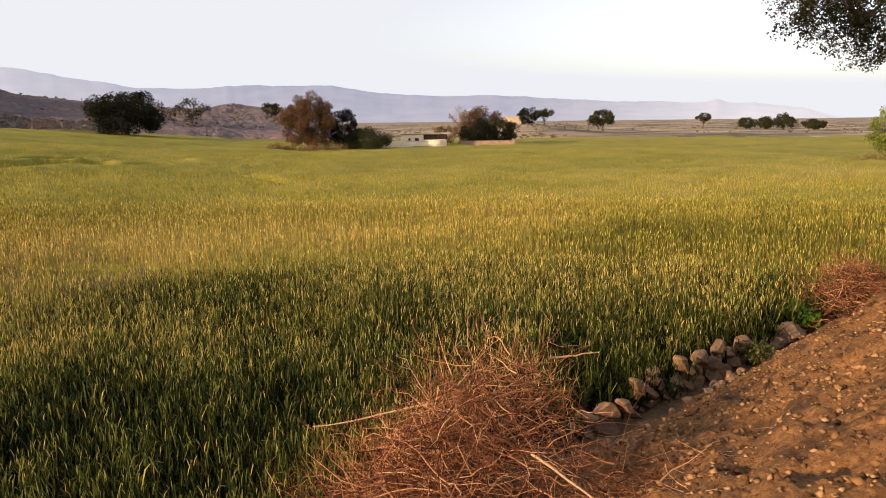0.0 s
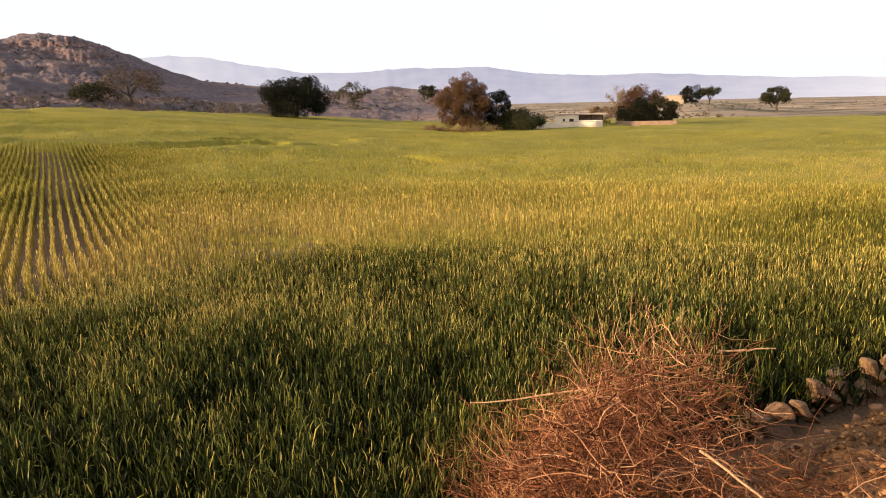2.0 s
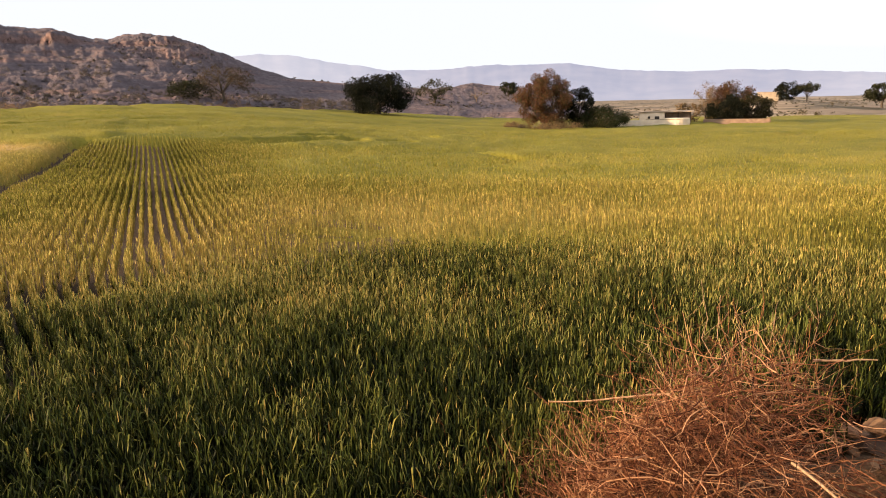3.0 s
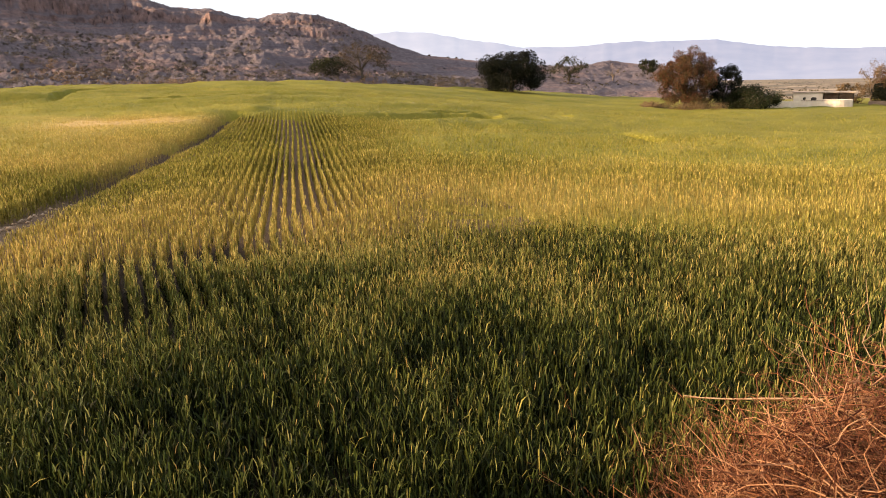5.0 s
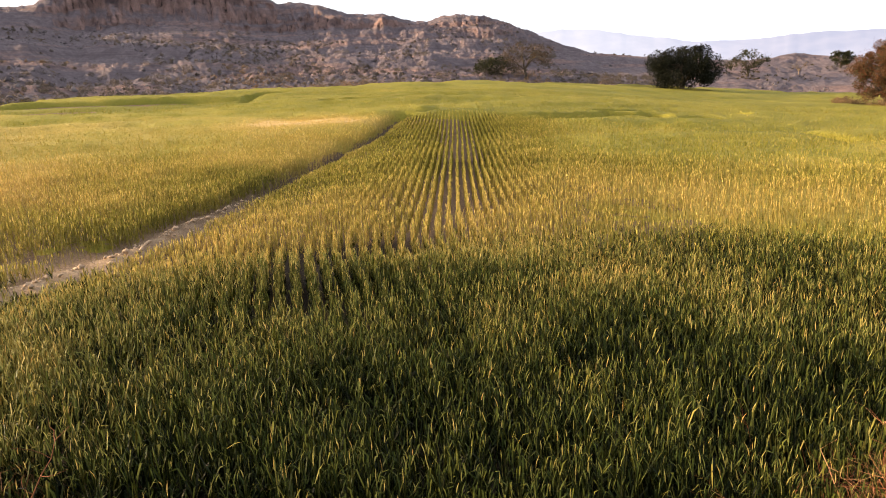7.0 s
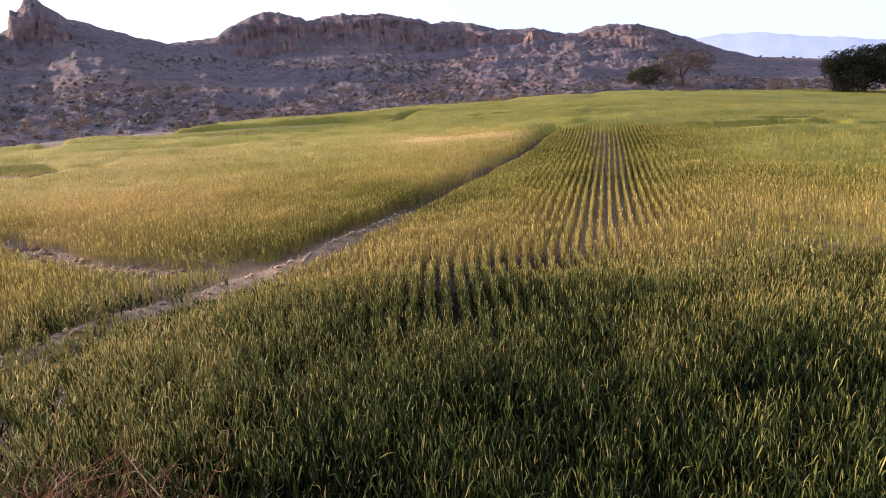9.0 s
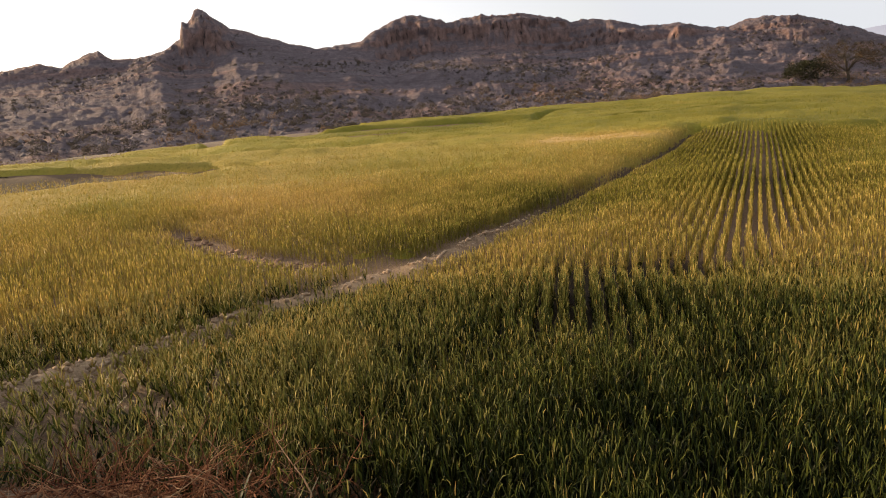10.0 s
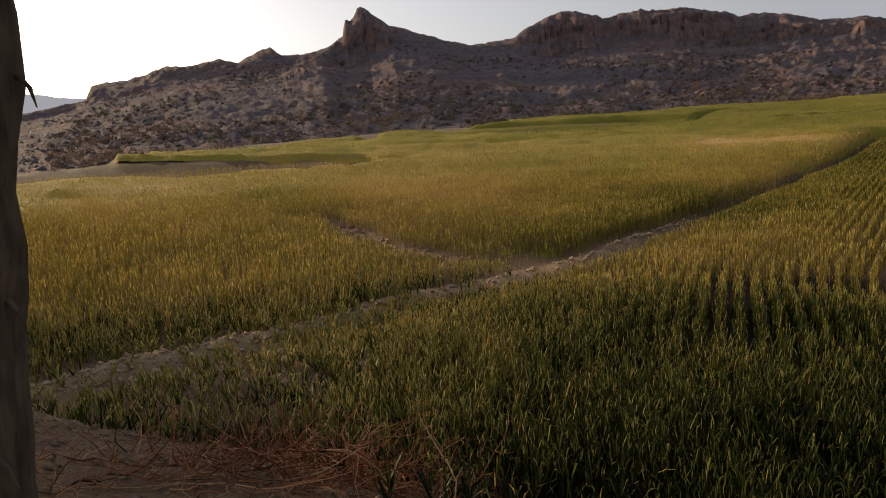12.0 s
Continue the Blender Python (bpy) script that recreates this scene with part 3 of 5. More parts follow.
def hill_height(yaw, r):
    yaw, r = np.asarray(yaw, float), np.asarray(r, float)
    x, y = polar(yaw, r)
    base = np.interp(yaw, EDGE_YAW, EDGE_R) + 2
    ridge = 232 + 16 * np.sin(np.radians(yaw * 7)) + 20 * (fbm(yaw, yaw * 0, 6, 2) - 0.5)
    up = np.interp(yaw, SKY_YAW, SKY_UP)
    broad = sum(np.interp(yaw + k, SKY_YAW, SKY_UP) for k in (-5, -3.5, -2, -0.7, 0.7, 2, 3.5, 5)) / 8
    up = up + (0.42 * (fbm(yaw, yaw * 0 + 3, 0.9, 4, 0.6) - 0.5)) * np.clip(up / 4, 0.25, 1)
    top = ridge * np.tan(np.radians(up)) + 3.8
    foot = np.interp(yaw, SLOPE_YAW, SLOPE_RISE) * (base - 15) - 1.2
    q = (r - base) / (ridge - base)
    warp = q + 0.07 * (fbm(x, y, 14, 4, 0.55) - 0.5) * step(0.6, 0.8, q) * step(1.0, 0.9, q)
    k = np.clip(warp, 0, 1)
    cl = np.interp(yaw, CLIFF_YAW, CLIFF_ON)
    talus = 0.60 * (k / 0.80) ** 1.15
    craggy = np.where(k < 0.80, talus, 0.60 + 0.31 * step(0.80, 0.865, k) + 0.09 * np.clip((k - 0.80) / 0.2, 0, 1))
    smooth = 0.25 * k + 0.75 * k ** 1.25
    f = cl * craggy + (1 - cl) * smooth
    low = ridge * np.tan(np.radians(broad)) + 3.8
    crest = step(0.76, 0.95, k)
    z = foot + (low + (top - low) * crest - foot) * f
    # spurs and gullies running down the slope
    across = yaw * 4.0 + 6 * (fbm(x, y, 40, 2) - 0.5)
    spur = np.abs(fbm(across, r * 0.5, 26, 4) - 0.5) * 2
    z = z - (low - foot) * (0.04 + 0.08 * step(74, 62, yaw)) * (0.5 - spur) * np.clip(4 * k * (1 - k), 0, 1)
    # beds of harder rock stand out as steps, broken by scree
    bed = (z + 5 * fbm(x, y, 60, 3)) / 4.3
    z = z + 4.3 * 0.50 * (step(0.30, 0.72, bed % 1.0) - bed % 1.0) * step(0.08, 0.25, k) * step(1.0, 0.9, k) * step(0.36, 0.58, fbm(x, y, 34, 3)) * step(26, 34, yaw) * (0.10 + 0.60 * step(80, 70, yaw))
    ledge = np.sin((z + 3 * fbm(x, y, 22, 2)) * 1.45)
    z = z + 0.34 * np.tanh(2.0 * ledge) * step(0.05, 0.3, k) * step(1.0, 0.93, k) * fbm(x, y, 30, 2)
    rough = 0.35 * (fbm(x, y, 6, 5, 0.62) - 0.5) + 1.0 * (fbm(x, y, 1.9, 3, 0.7) - 0.5)
    rough = rough * (0.55 + 0.25 * step(72, 54, yaw))
    z = z + rough * 2.6 * step(0.0, 0.2, k) * (0.35 + 0.65 * step(1.0, 0.9, k)) * np.clip((top - foot) / 18, 0.15, 1)
    z = z - 9 * step(13, 3.5, yaw)
    # the far side
    z = np.where(q > 1, z - 0.55 * np.clip(r - ridge, 0, None), z)
    return z


def build_hill():
    yaws = np.arange(3.0, 126.0, 0.10)
    s = np.concatenate([np.linspace(0, 0.72, 72), np.linspace(0.728, 1.0, 62), np.linspace(1.02, 1.35, 7)])
    A, S = np.meshgrid(yaws, s, indexing="ij")
    base = np.interp(A, EDGE_YAW, EDGE_R) + 2
    ridge = 232 + 16 * np.sin(np.radians(A * 7)) + 20 * (fbm(A, A * 0, 6, 2) - 0.5)
    R = base + S * (ridge - base)
    X, Y = polar(A, R)
    Z = hill_height(A, R)
    Z[:, 0] -= 1.5
    Z[0], Z[-1] = Z[0] - 6, Z[-1] - 6
    # cliff faces are pushed in and out
    face = step(0.74, 0.80, S) * step(0.98, 0.9, S) * np.interp(A, CLIFF_YAW, CLIFF_ON)
    # buttresses, then columns split by upright joints, then ledges
    column = fbm(A, Z * 0.03, 0.36, 3, 0.6)
    push = (9.0 * (fbm(A, Z * 0.05, 2.2, 3) - 0.5) - 3.2 * (column - 0.5) + 3.0 * (fbm(A * 2, Z * 0.22, 0.6, 3, 0.6) - 0.5) + 0.6 * np.tanh(3 * np.sin(Z * 0.9 + 7 * fbm(A, Z, 5, 3)))) * face
    # fluted ribs of soft rock below the crags
    low = step(0.22, 0.34, S) * step(0.70, 0.55, S) * step(0.50, 0.60, fbm(A * 4, Z, 16, 3)) * step(30, 38, A) * step(80, 74, A)
    push = push + 2.2 * np.abs(fbm(A, Z * 0.03, 0.5, 3) - 0.5) * low
    X, Y = polar(A, R + push)
    ob = link("hill", np.stack([X, Y, Z], -1).reshape(-1, 3), grid_faces(len(yaws), len(s)), hill_rock)
    return tagged(ob, "bare grey-brown rocky hill with scree slopes and crags", "hill", kind="structure")


build_hill()


def rest(x, y):
    """Height of whatever lies on top: soil or hill."""
    r, yaw = math.hypot(x, y), float(yaw_of(x, y))
    z = float(land(x, y))
    if 3 < yaw < 126 and r > float(np.interp(yaw, EDGE_YAW, EDGE_R)) + 2:
        z = max(z, float(hill_height(yaw, r)))
    return z


# ---- far mountains, a backdrop of distance ----
MTN_YAW = (-180, -60, -40, -30.2, -27.3, -24.3, -22.3, -21.5, -20.7, -18.3, -13.6, -8.2, -4.1, 0, 5.5, 8.7, 12.7, 16.1, 19.4, 23.4, 24.9, 27.8, 30.5, 33.7, 40, 60, 100, 106, 109.3, 125, 180)
MTN_UP = (-0.9, -0.8, -0.7, -0.45, 0.45, 0.75, 0.87, 1.22, 0.99, 0.95, 1.12, 1.47, 1.76, 1.68, 2.05, 2.56, 2.67, 2.58, 2.45, 2.44, 2.75, 3.12, 3.64, 3.8, 3.2, 3.0, 3.0, 3.13, 3.62, 2.5, -0.9)


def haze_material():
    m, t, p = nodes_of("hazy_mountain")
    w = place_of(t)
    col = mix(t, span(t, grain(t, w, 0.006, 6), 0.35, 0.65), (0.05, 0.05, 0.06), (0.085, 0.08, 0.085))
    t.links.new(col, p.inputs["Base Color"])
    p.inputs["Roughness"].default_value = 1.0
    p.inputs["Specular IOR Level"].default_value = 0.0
    # distance haze is painted in as a glow, whiter where air is high
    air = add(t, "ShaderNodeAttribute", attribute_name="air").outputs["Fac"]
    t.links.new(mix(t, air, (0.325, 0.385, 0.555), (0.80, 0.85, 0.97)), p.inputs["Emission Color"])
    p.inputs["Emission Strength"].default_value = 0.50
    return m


def build_mountains():
    yaws = np.arange(-75, 150, 0.16)
    s = np.linspace(0, 1, 26)
    A, S = np.meshgrid(yaws, s, indexing="ij")
    up = np.interp(A, MTN_YAW, MTN_UP) + 0.30 * (fbm(A, A * 0 + 9, 1.8, 5, 0.6) - 0.5)
    top = 4200 * np.tan(np.radians(up))
    foot = 3300 * np.tan(np.radians(-0.75))
    Z = foot + (top - foot) * S ** 1.3
    R = 3300 + 900 * S
    X, Y = polar(A, R)
    n = fbm(A * 1.0, S * 9, 3.0, 5) - 0.5
    Z = Z + n * 26 * np.clip(4 * S * (1 - S), 0, 1) * np.clip((top - foot) / 200, 0, 1)
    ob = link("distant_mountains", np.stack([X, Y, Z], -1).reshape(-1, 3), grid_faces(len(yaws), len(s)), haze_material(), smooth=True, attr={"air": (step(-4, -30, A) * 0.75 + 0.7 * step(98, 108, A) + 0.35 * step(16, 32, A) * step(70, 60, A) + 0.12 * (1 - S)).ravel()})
    return tagged(ob, "pale blue hazy mountain range on the skyline", "mountains", kind="structure")


build_mountains()

# ---- wheat ----
def sow(r0, r1, yaw0, yaw1, per_m2, scatter, fade=0.1, thin_in=0.0, thin_out=0.0):
    """Places of plants in drill rows within a ring sector."""
    area = radians(yaw1 - yaw0) * 0.5 * (r1 * r1 - r0 * r0)
    n = int(area * per_m2)
    r = np.sqrt(rng.uniform(r0 * r0, r1 * r1, n))
    x, y = polar(rng.uniform(yaw0, yaw1, n), r)
    u = x * ROW_ACROSS[0] + y * ROW_ACROSS[1]
    v = x * ROW_DIR[0] + y * ROW_DIR[1]
    wave = 0.03 * np.sin(v * 0.22) + ROW_MID + row_bend(v)
    gap = np.interp(v, (15.4, 18.5, 28.0, 40.0), (0.300, 0.262, 0.236, 0.226))
    strict = tidy(x, y)
    drilled = fan(x, y)
    spread = scatter * (1 - 0.12 * strict) * (1 - 0.52 * drilled) + 0.06 * step(2.2, 5.0, np.abs(u - ROW_MID)) * (1 - np.maximum(strict, drilled))
    k = np.round((u - wave) / gap) * gap + wave + rng.normal(0, 1, n) * (spread + 0.05 * step(10.5, 8.5, r))
    x, y = k * ROW_ACROSS[0] + v * ROW_DIR[0], k * ROW_ACROSS[1] + v * ROW_DIR[1]
    thick, ripe_shade, tall = grow(x, y)
    yaw = yaw_of(x, y)
    keep = rng.random(n) < thick * step(yaw0, yaw0 + fade, yaw) * step(yaw1, yaw1 - fade, yaw)
    if thin_in:
        keep &= rng.random(n) < step(r0, r0 + thin_in, r)
    if thin_out:
        keep &= rng.random(n) < step(r1, r1 - thin_out, r)
    return x[keep], y[keep], ripe_shade[keep], tall[keep]


class Ribbons:
    """Collects flat blades and ears of many plants for one mesh."""

    def __init__(self):
        self.v, self.f, self.m, self.a, self.n = [], [], [], [], 0

    def blades(self, points, widths, side, ripe_shade, mat):
        """points: list of (n, 3) arrays along the blade; widths: one per point; side: (n, 3)."""
        n = len(side)
        k = len(points)
        rows = []
        for p, w in zip(points, widths):
            w = np.asarray(w).reshape(-1, 1) if np.ndim(w) else w
            rows += [p - side * w, p + side * w]
        V = np.stack(rows, 1)
        base = self.n + np.arange(n)[:, None] * (2 * k)
        F = [base + np.array([[2 * i, 2 * i + 1, 2 * i + 3, 2 * i + 2]]) for i in range(k - 1)]
        F = np.stack(F, 1).reshape(-1, 4)
        self.v.append(V.reshape(-1, 3)), self.f.append(F), self.m.append(np.full(len(F), mat))
        self.a.append(np.repeat(ripe_shade, 2 * k))
        self.n += n * 2 * k

    def object(self, name, label, mats):
        ob = link(name, np.concatenate(self.v), np.concatenate(self.f), mats, index=np.concatenate(self.m), attr={"ripe_shade": np.concatenate(self.a)})
        return tagged(ob, label, "wheat", kind="stuff")


def plants(x, y, ripe_shade, tall, detail):
    """Stems, leaves and ears of wheat."""
    out = Ribbons()
    n = len(x)
    z = land(x, y)
    tall = tall * rng.uniform(0.80, 1.14, n)
    foot = np.stack([x, y, z - 0.02], 1)
    drilled = fan(x, y)
    lean = rng.normal(0, {2: 0.085, 1: 0.05, 0: 0.06}[detail], (n, 2)) * (tall * (1 - 0.6 * np.maximum(drilled, tidy(x, y))))[:, None]
    tip = foot + np.column_stack([lean, tall])

    def sideways(n):
        a = rng.uniform(0, 2 * math.pi, n)
        return np.column_stack([np.cos(a), np.sin(a), np.zeros(n)])

    w = {2: 0.0036, 1: 0.0046, 0: 0.012}[detail]
    if detail:
        out.blades([foot, tip], [w, w * 0.8], sideways(n), np.clip(ripe_shade + 0.1, 0, 1), 2)
    if detail == 2:
        # broad lower leaves that close the crop towards the soil
        near_row = (1 - 0.55 * tidy(x, y))[:, None]
        for i in range(4):
            a = rng.uniform(0, 2 * math.pi, n)
            way = np.column_stack([np.cos(a), np.sin(a), np.zeros(n)])
            side = np.column_stack([-np.sin(a), np.cos(a), np.zeros(n)]) + rng.normal(0, 0.3, (n, 3))
            s = rng.uniform(0.05, 0.4, n)[:, None]
            start = foot + (tip - foot) * s
            end = start + way * rng.uniform(0.06, 0.16, n)[:, None] + np.array([0, 0, 1.0]) * rng.uniform(0.08, 0.22, n)[:, None]
            # lower leaves take the darkest colour, standing in for shade low down
            out.blades([start, start + (end - start) * near_row], [0.012, 0.008], side, np.clip(ripe_shade - 0.3, 0, 1), 0)
    # leaves
    for i in range({2: 3, 1: 1, 0: 1}[detail]):
        a = rng.uniform(0, 2 * math.pi, n)
        way = np.column_stack([np.cos(a), np.sin(a), np.zeros(n)])
        side = np.column_stack([-np.sin(a), np.cos(a), np.zeros(n)])
        side = side * 0.8 + rng.normal(0, 0.3, (n, 3)) * np.array([1, 1, 0.6])
        s = rng.uniform(0.15, 0.86 if detail == 2 else 0.74, n)[:, None]
        start = foot + (tip - foot) * s
        reach = rng.uniform(0.07, 0.17, n)[:, None] * (1.0 if detail == 2 else 0.6) * (1 - np.maximum(0.5 * tidy(x, y), 0.7 * drilled))[:, None]
        rise = rng.uniform(0.05, 0.20, n)[:, None]
        mid = start + way * reach * 0.5 + np.array([0, 0, 1.0]) * rise
        end = start + way * reach + np.array([0, 0, 1.0]) * (rise * rng.uniform(-0.6, 1.3, n)[:, None])
        lw = {2: 0.0068, 1: 0.0090, 0: 0.02}[detail]
        # upper near leaves coloured paler, for the light they catch
        own = np.clip(ripe_shade + rng.normal(0, 0.10, n) + (0.30 * (s[:, 0] - 0.25) + 0.12 * rng.random(n) ** 3 * 3 if detail == 2 else 0.25 * (0.55 - s[:, 0])), 0, 1)
        if detail == 0:
            out.blades([start - way * 0.02, end + np.array([0, 0, 0.05])], [lw, lw * 0.5], side, own, 0)
        else:
            out.blades([start, mid, end], [lw * 0.8, lw, lw * 0.15], side, own, 0)
    # ears: two crossed spindles, fewer where the crop lags
    late = fbm(x, y, 2.6, 3)
    has = rng.random(n) < (0.16 + 0.14 * step(-7, -2, x) + 0.46 * step(0.36, 0.62, late) * (0.6 + 0.4 * step(6, 11, np.hypot(x, y))) + 0.3 * step(11, 16, np.hypot(x, y)) if detail == 2 else {1: 0.78, 0: 1.0}[detail])
    tip, ripe_shade, n = tip[has], ripe_shade[has], int(has.sum())
    a = rng.uniform(0, 2 * math.pi, n)
    bend = np.column_stack([np.cos(a), np.sin(a), np.zeros(n)]) * rng.uniform(0.0, {2: 0.055, 1: 0.035, 0: 0.028}[detail], n)[:, None]
    long = rng.uniform(0.07, 0.125, n)[:, None]
    top = tip + bend + np.array([0, 0, 1.0]) * long
    mid = (tip + top) / 2 - bend * 0.2
    ew = {2: 0.0046, 1: 0.0078, 0: 0.010}[detail] * rng.uniform(0.6, 1.35, n)
    side = sideways(n)
    own = np.clip(ripe_shade * (1.0 if detail == 2 else 0.85) + (0.08 if detail == 2 else 0.04) + rng.normal(0, 0.32 if detail == 2 else 0.2, n), 0, 1)
    turned = np.column_stack([-side[:, 1], side[:, 0], np.zeros(n)])
    for sd in ((side, turned) if detail == 2 else (side,)):
        if detail:
            out.blades([tip, mid, top], [ew * 0.5, ew, ew * 0.2], sd, own, 1)
        else:
            out.blades([tip, top], [ew, ew * 0.5], sd, own, 1)
    return out


def build_wheat():
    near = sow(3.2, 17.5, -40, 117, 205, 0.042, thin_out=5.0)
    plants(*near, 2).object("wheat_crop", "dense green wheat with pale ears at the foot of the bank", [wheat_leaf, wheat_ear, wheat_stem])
    mid_mats = [mid_leaf, mid_ear, mid_leaf]
    middle = [np.concatenate(k) for k in zip(sow(12.5, 30, -36, 115, 88, 0.055, thin_in=4.5), sow(12.5, 30, 26, 78, 130, 0.036, 14, 4.5), sow(13, 34, 58, 115, 60, 0.07, 6, 3.0))]
    plants(*middle, 1).object("wheat_crop", "yellowing wheat standing thinly in drill rows", mid_mats)
    rowed = sow(27, 50, 30, 64, 105, 0.024, 12, thin_in=3.0, thin_out=3.0)
    plants(*rowed, 1).object("wheat_crop", "green-gold wheat in long straight drill rows", mid_mats)
    far = [np.concatenate(k) for k in zip(sow(24, 46, -36, 114, 36, 0.06), sow(46, 84, -35, 114, 10, 0.08))]
    plants(*far, 0).object("wheat_crop", "green-gold wheat spreading over the far field", [far_ear, far_ear, far_ear])


def build_canopy():
    """The closed top of the crop, seen only at a slant."""
    yaws = np.arange(-45, 120, 0.4)
    start = np.full(len(yaws), 13.6)
    edge = np.interp(yaws, EDGE_YAW, EDGE_R)
    s = np.linspace(0, 1, 180) ** 1.7
    R = start[:, None] + (edge - start - 0.2)[:, None] * s[None, :]
    A = np.repeat(yaws[:, None], len(s), 1)
    X, Y = polar(A, R)
    thick, ripe_shade, tall = grow(X, Y)
    rowed = step(30, 44, A) * step(66, 56, A) * step(51, 46, R) * step(-0.6, 0.3, right_of_bund(X, Y))
    deep = (0.05 + 0.20 * step(30, 15, A) + (0.80 - 0.20 * step(30, 15, A)) * step(15 + 9 * step(55, 66, A), 46 + 6 * step(55, 66, A), R)) * (1 - rowed) - 0.5 * rowed
    Z = land(X, Y) + tall * deep * step(0.1, 0.5, thick) + 0.16 * (fbm(X, Y, 0.9, 3) - 0.5) + 1.1 * swell(X, Y) - 0.06
    Z = Z - 0.6 * np.exp(-(bund_d(X, Y) / 0.75) ** 2) * step(19, 24, R)
    Z[:, 0] -= 0.5
    Z[:, -1] -= 0.7
    faces = grid_faces(len(yaws), len(s))
    faces = faces[thick.ravel()[faces].max(1) > 0.2]
    ob = link("wheat_canopy", np.stack([X, Y, Z], -1).reshape(-1, 3), faces, canopy_mat, smooth=True, attr={"ripe_shade": ripe_shade.ravel()})
    return tagged(ob, "closed yellow-green top of the wheat over the wide field", "wheat", kind="stuff")


build_wheat()
build_canopy()

# ---- trees and bushes ----
def leaf_cloud(centres, radii, count, size, flat=1.0, owners=None):
    """Small leaf quads gathered round clump centres."""
    pick = rng.integers(0, len(centres), count)
    if owners is not None:
        owners.append(pick)
    d = rng.normal(0, 1, (count, 3))
    d /= np.linalg.norm(d, axis=1, keepdims=True)
    c = centres[pick] + d * (radii[pick] * rng.uniform(0.15, 1.0, count) ** 0.5)[:, None] * np.array([1, 1, flat])
    a, b = rng.normal(0, 1, (count, 3)), rng.normal(0, 1, (count, 3))
    a /= np.linalg.norm(a, axis=1, keepdims=True)
    b -= a * (a * b).sum(1, keepdims=True)
    b /= np.linalg.norm(b, axis=1, keepdims=True)
    s = size * rng.uniform(0.6, 1.3, count)[:, None]
    V = np.stack([c - a * s, c - b * s * 0.45, c + a * s, c + b * s * 0.45], 1).reshape(-1, 3)
    return V, np.arange(4 * count).reshape(-1, 4)


def tree_frame(height, spread, trunk, seed, clumps, bottom, lump, twisted=0.12):
    """Limbs from the trunk to clumps that fill an uneven crown; bottom: the crown's lowest part as a share of the height."""
    g = np.random.default_rng(seed)
    cz, hz = height * (1 + bottom) / 2, height * (1 - bottom) / 2
    ends = []
    while len(ends) < clumps:
        d = g.normal(0, 1, 3)
        d /= np.linalg.norm(d)
        m = g.uniform(0.45, 1.0) ** 0.5 * (0.80 + 0.28 * g.random())
        p = np.array([d[0] * spread * m, d[1] * spread * m, cz + d[2] * hz * m])
        if p[2] > lump * 0.5:
            ends.append(p)
    ends = np.array(ends)
    fork = height * min(0.30, bottom + 0.08)
    lines = [[(np.array([0, 0, -0.15]), trunk * 1.25), (np.array([g.normal(0, 0.04), g.normal(0, 0.04), 0.35]) * fork, trunk), (np.array([0, 0, fork]), trunk * 0.8)]]
    hubs = []
    for k in range(6):
        a = 2 * math.pi * (k + g.random()) / 6
        h = np.array([math.cos(a) * spread * 0.42, math.sin(a) * spread * 0.42, fork + (height - fork) * g.uniform(0.3, 0.6)])
        hubs.append(h)
        m = h * np.array([0.35, 0.35, 0]) + np.array([0, 0, fork + (h[2] - fork) * 0.55]) + g.normal(0, twisted, 3) * spread * 0.3
        lines.append([(np.array([0, 0, fork * 0.9]), trunk * 0.62), (m, trunk * 0.48), (h, trunk * 0.32)])
    hubs = np.array(hubs)
    for e in ends:
        h = hubs[np.argmin(np.linalg.norm(hubs - e, axis=1))]
        m = (h + e) / 2 + g.normal(0, twisted, 3) * np.linalg.norm(e - h)
        q = (m + e) / 2 + g.normal(0, twisted, 3) * np.linalg.norm(e - h) * 0.6
        lines.append([(h, trunk * 0.20), (m, trunk * 0.13), (q, trunk * 0.08), (e, trunk * 0.03)])
    return lines, ends


def tree(name, x, y, height, spread, trunk, colours, label, seed, leaves=3500, leaf=0.22, clump=0.26, clumps=60, bottom=0.12, bare=0.0, twigs=0, wood=None, category="tree", group=""):
    top = empty(name, x, y, rest(x, y))
    lump = clump * spread
    lines, ends = tree_frame(height, spread, trunk, seed, clumps, bottom, lump)
    g = np.random.default_rng(seed + 1)
    V, F = tubes(lines, 5)
    link("trunk", V, F, wood or bark, top, smooth=True)
    if twigs:
        fine = []
        for _ in range(twigs):
            e = ends[g.integers(0, len(ends))] + g.normal(0, lump * 0.4, 3)
            fine.append(twig_line(g, e, g.normal(0, 1, 3) + np.array([0, 0, 0.6]), lump * g.uniform(0.6, 1.5), trunk * 0.05, 3, 0.35))
        V, F = tubes(fine, 3)
        tagged(link("bare_twigs", V, F, wood or bark, top), kind="stuff")
    if leaves:
        keep = ends[g.random(len(ends)) >= bare]
        R = lump * g.uniform(0.6, 1.2, len(keep))
        V, F = leaf_cloud(keep, R, leaves, leaf, 0.85)
        V[:, 2] = np.maximum(V[:, 2], 0.06)
        link("crown", V, F, leafy(name + "_leaf", colours, 0.22, 0.6), top)
    return tagged(top, label, category, group)


def twig_line(g, p, way, length, radius, steps=5, wob=0.35):
    pts, q, w = [(p.copy(), radius)], p.copy(), way / np.linalg.norm(way)
    for i in range(steps):
        w = w + g.normal(0, wob, 3) * np.array([1, 1, 0.8])
        w /= np.linalg.norm(w)
        q = q + w * length / steps
        pts.append((q.copy(), radius * (1 - 0.75 * (i + 1) / steps)))
    return pts


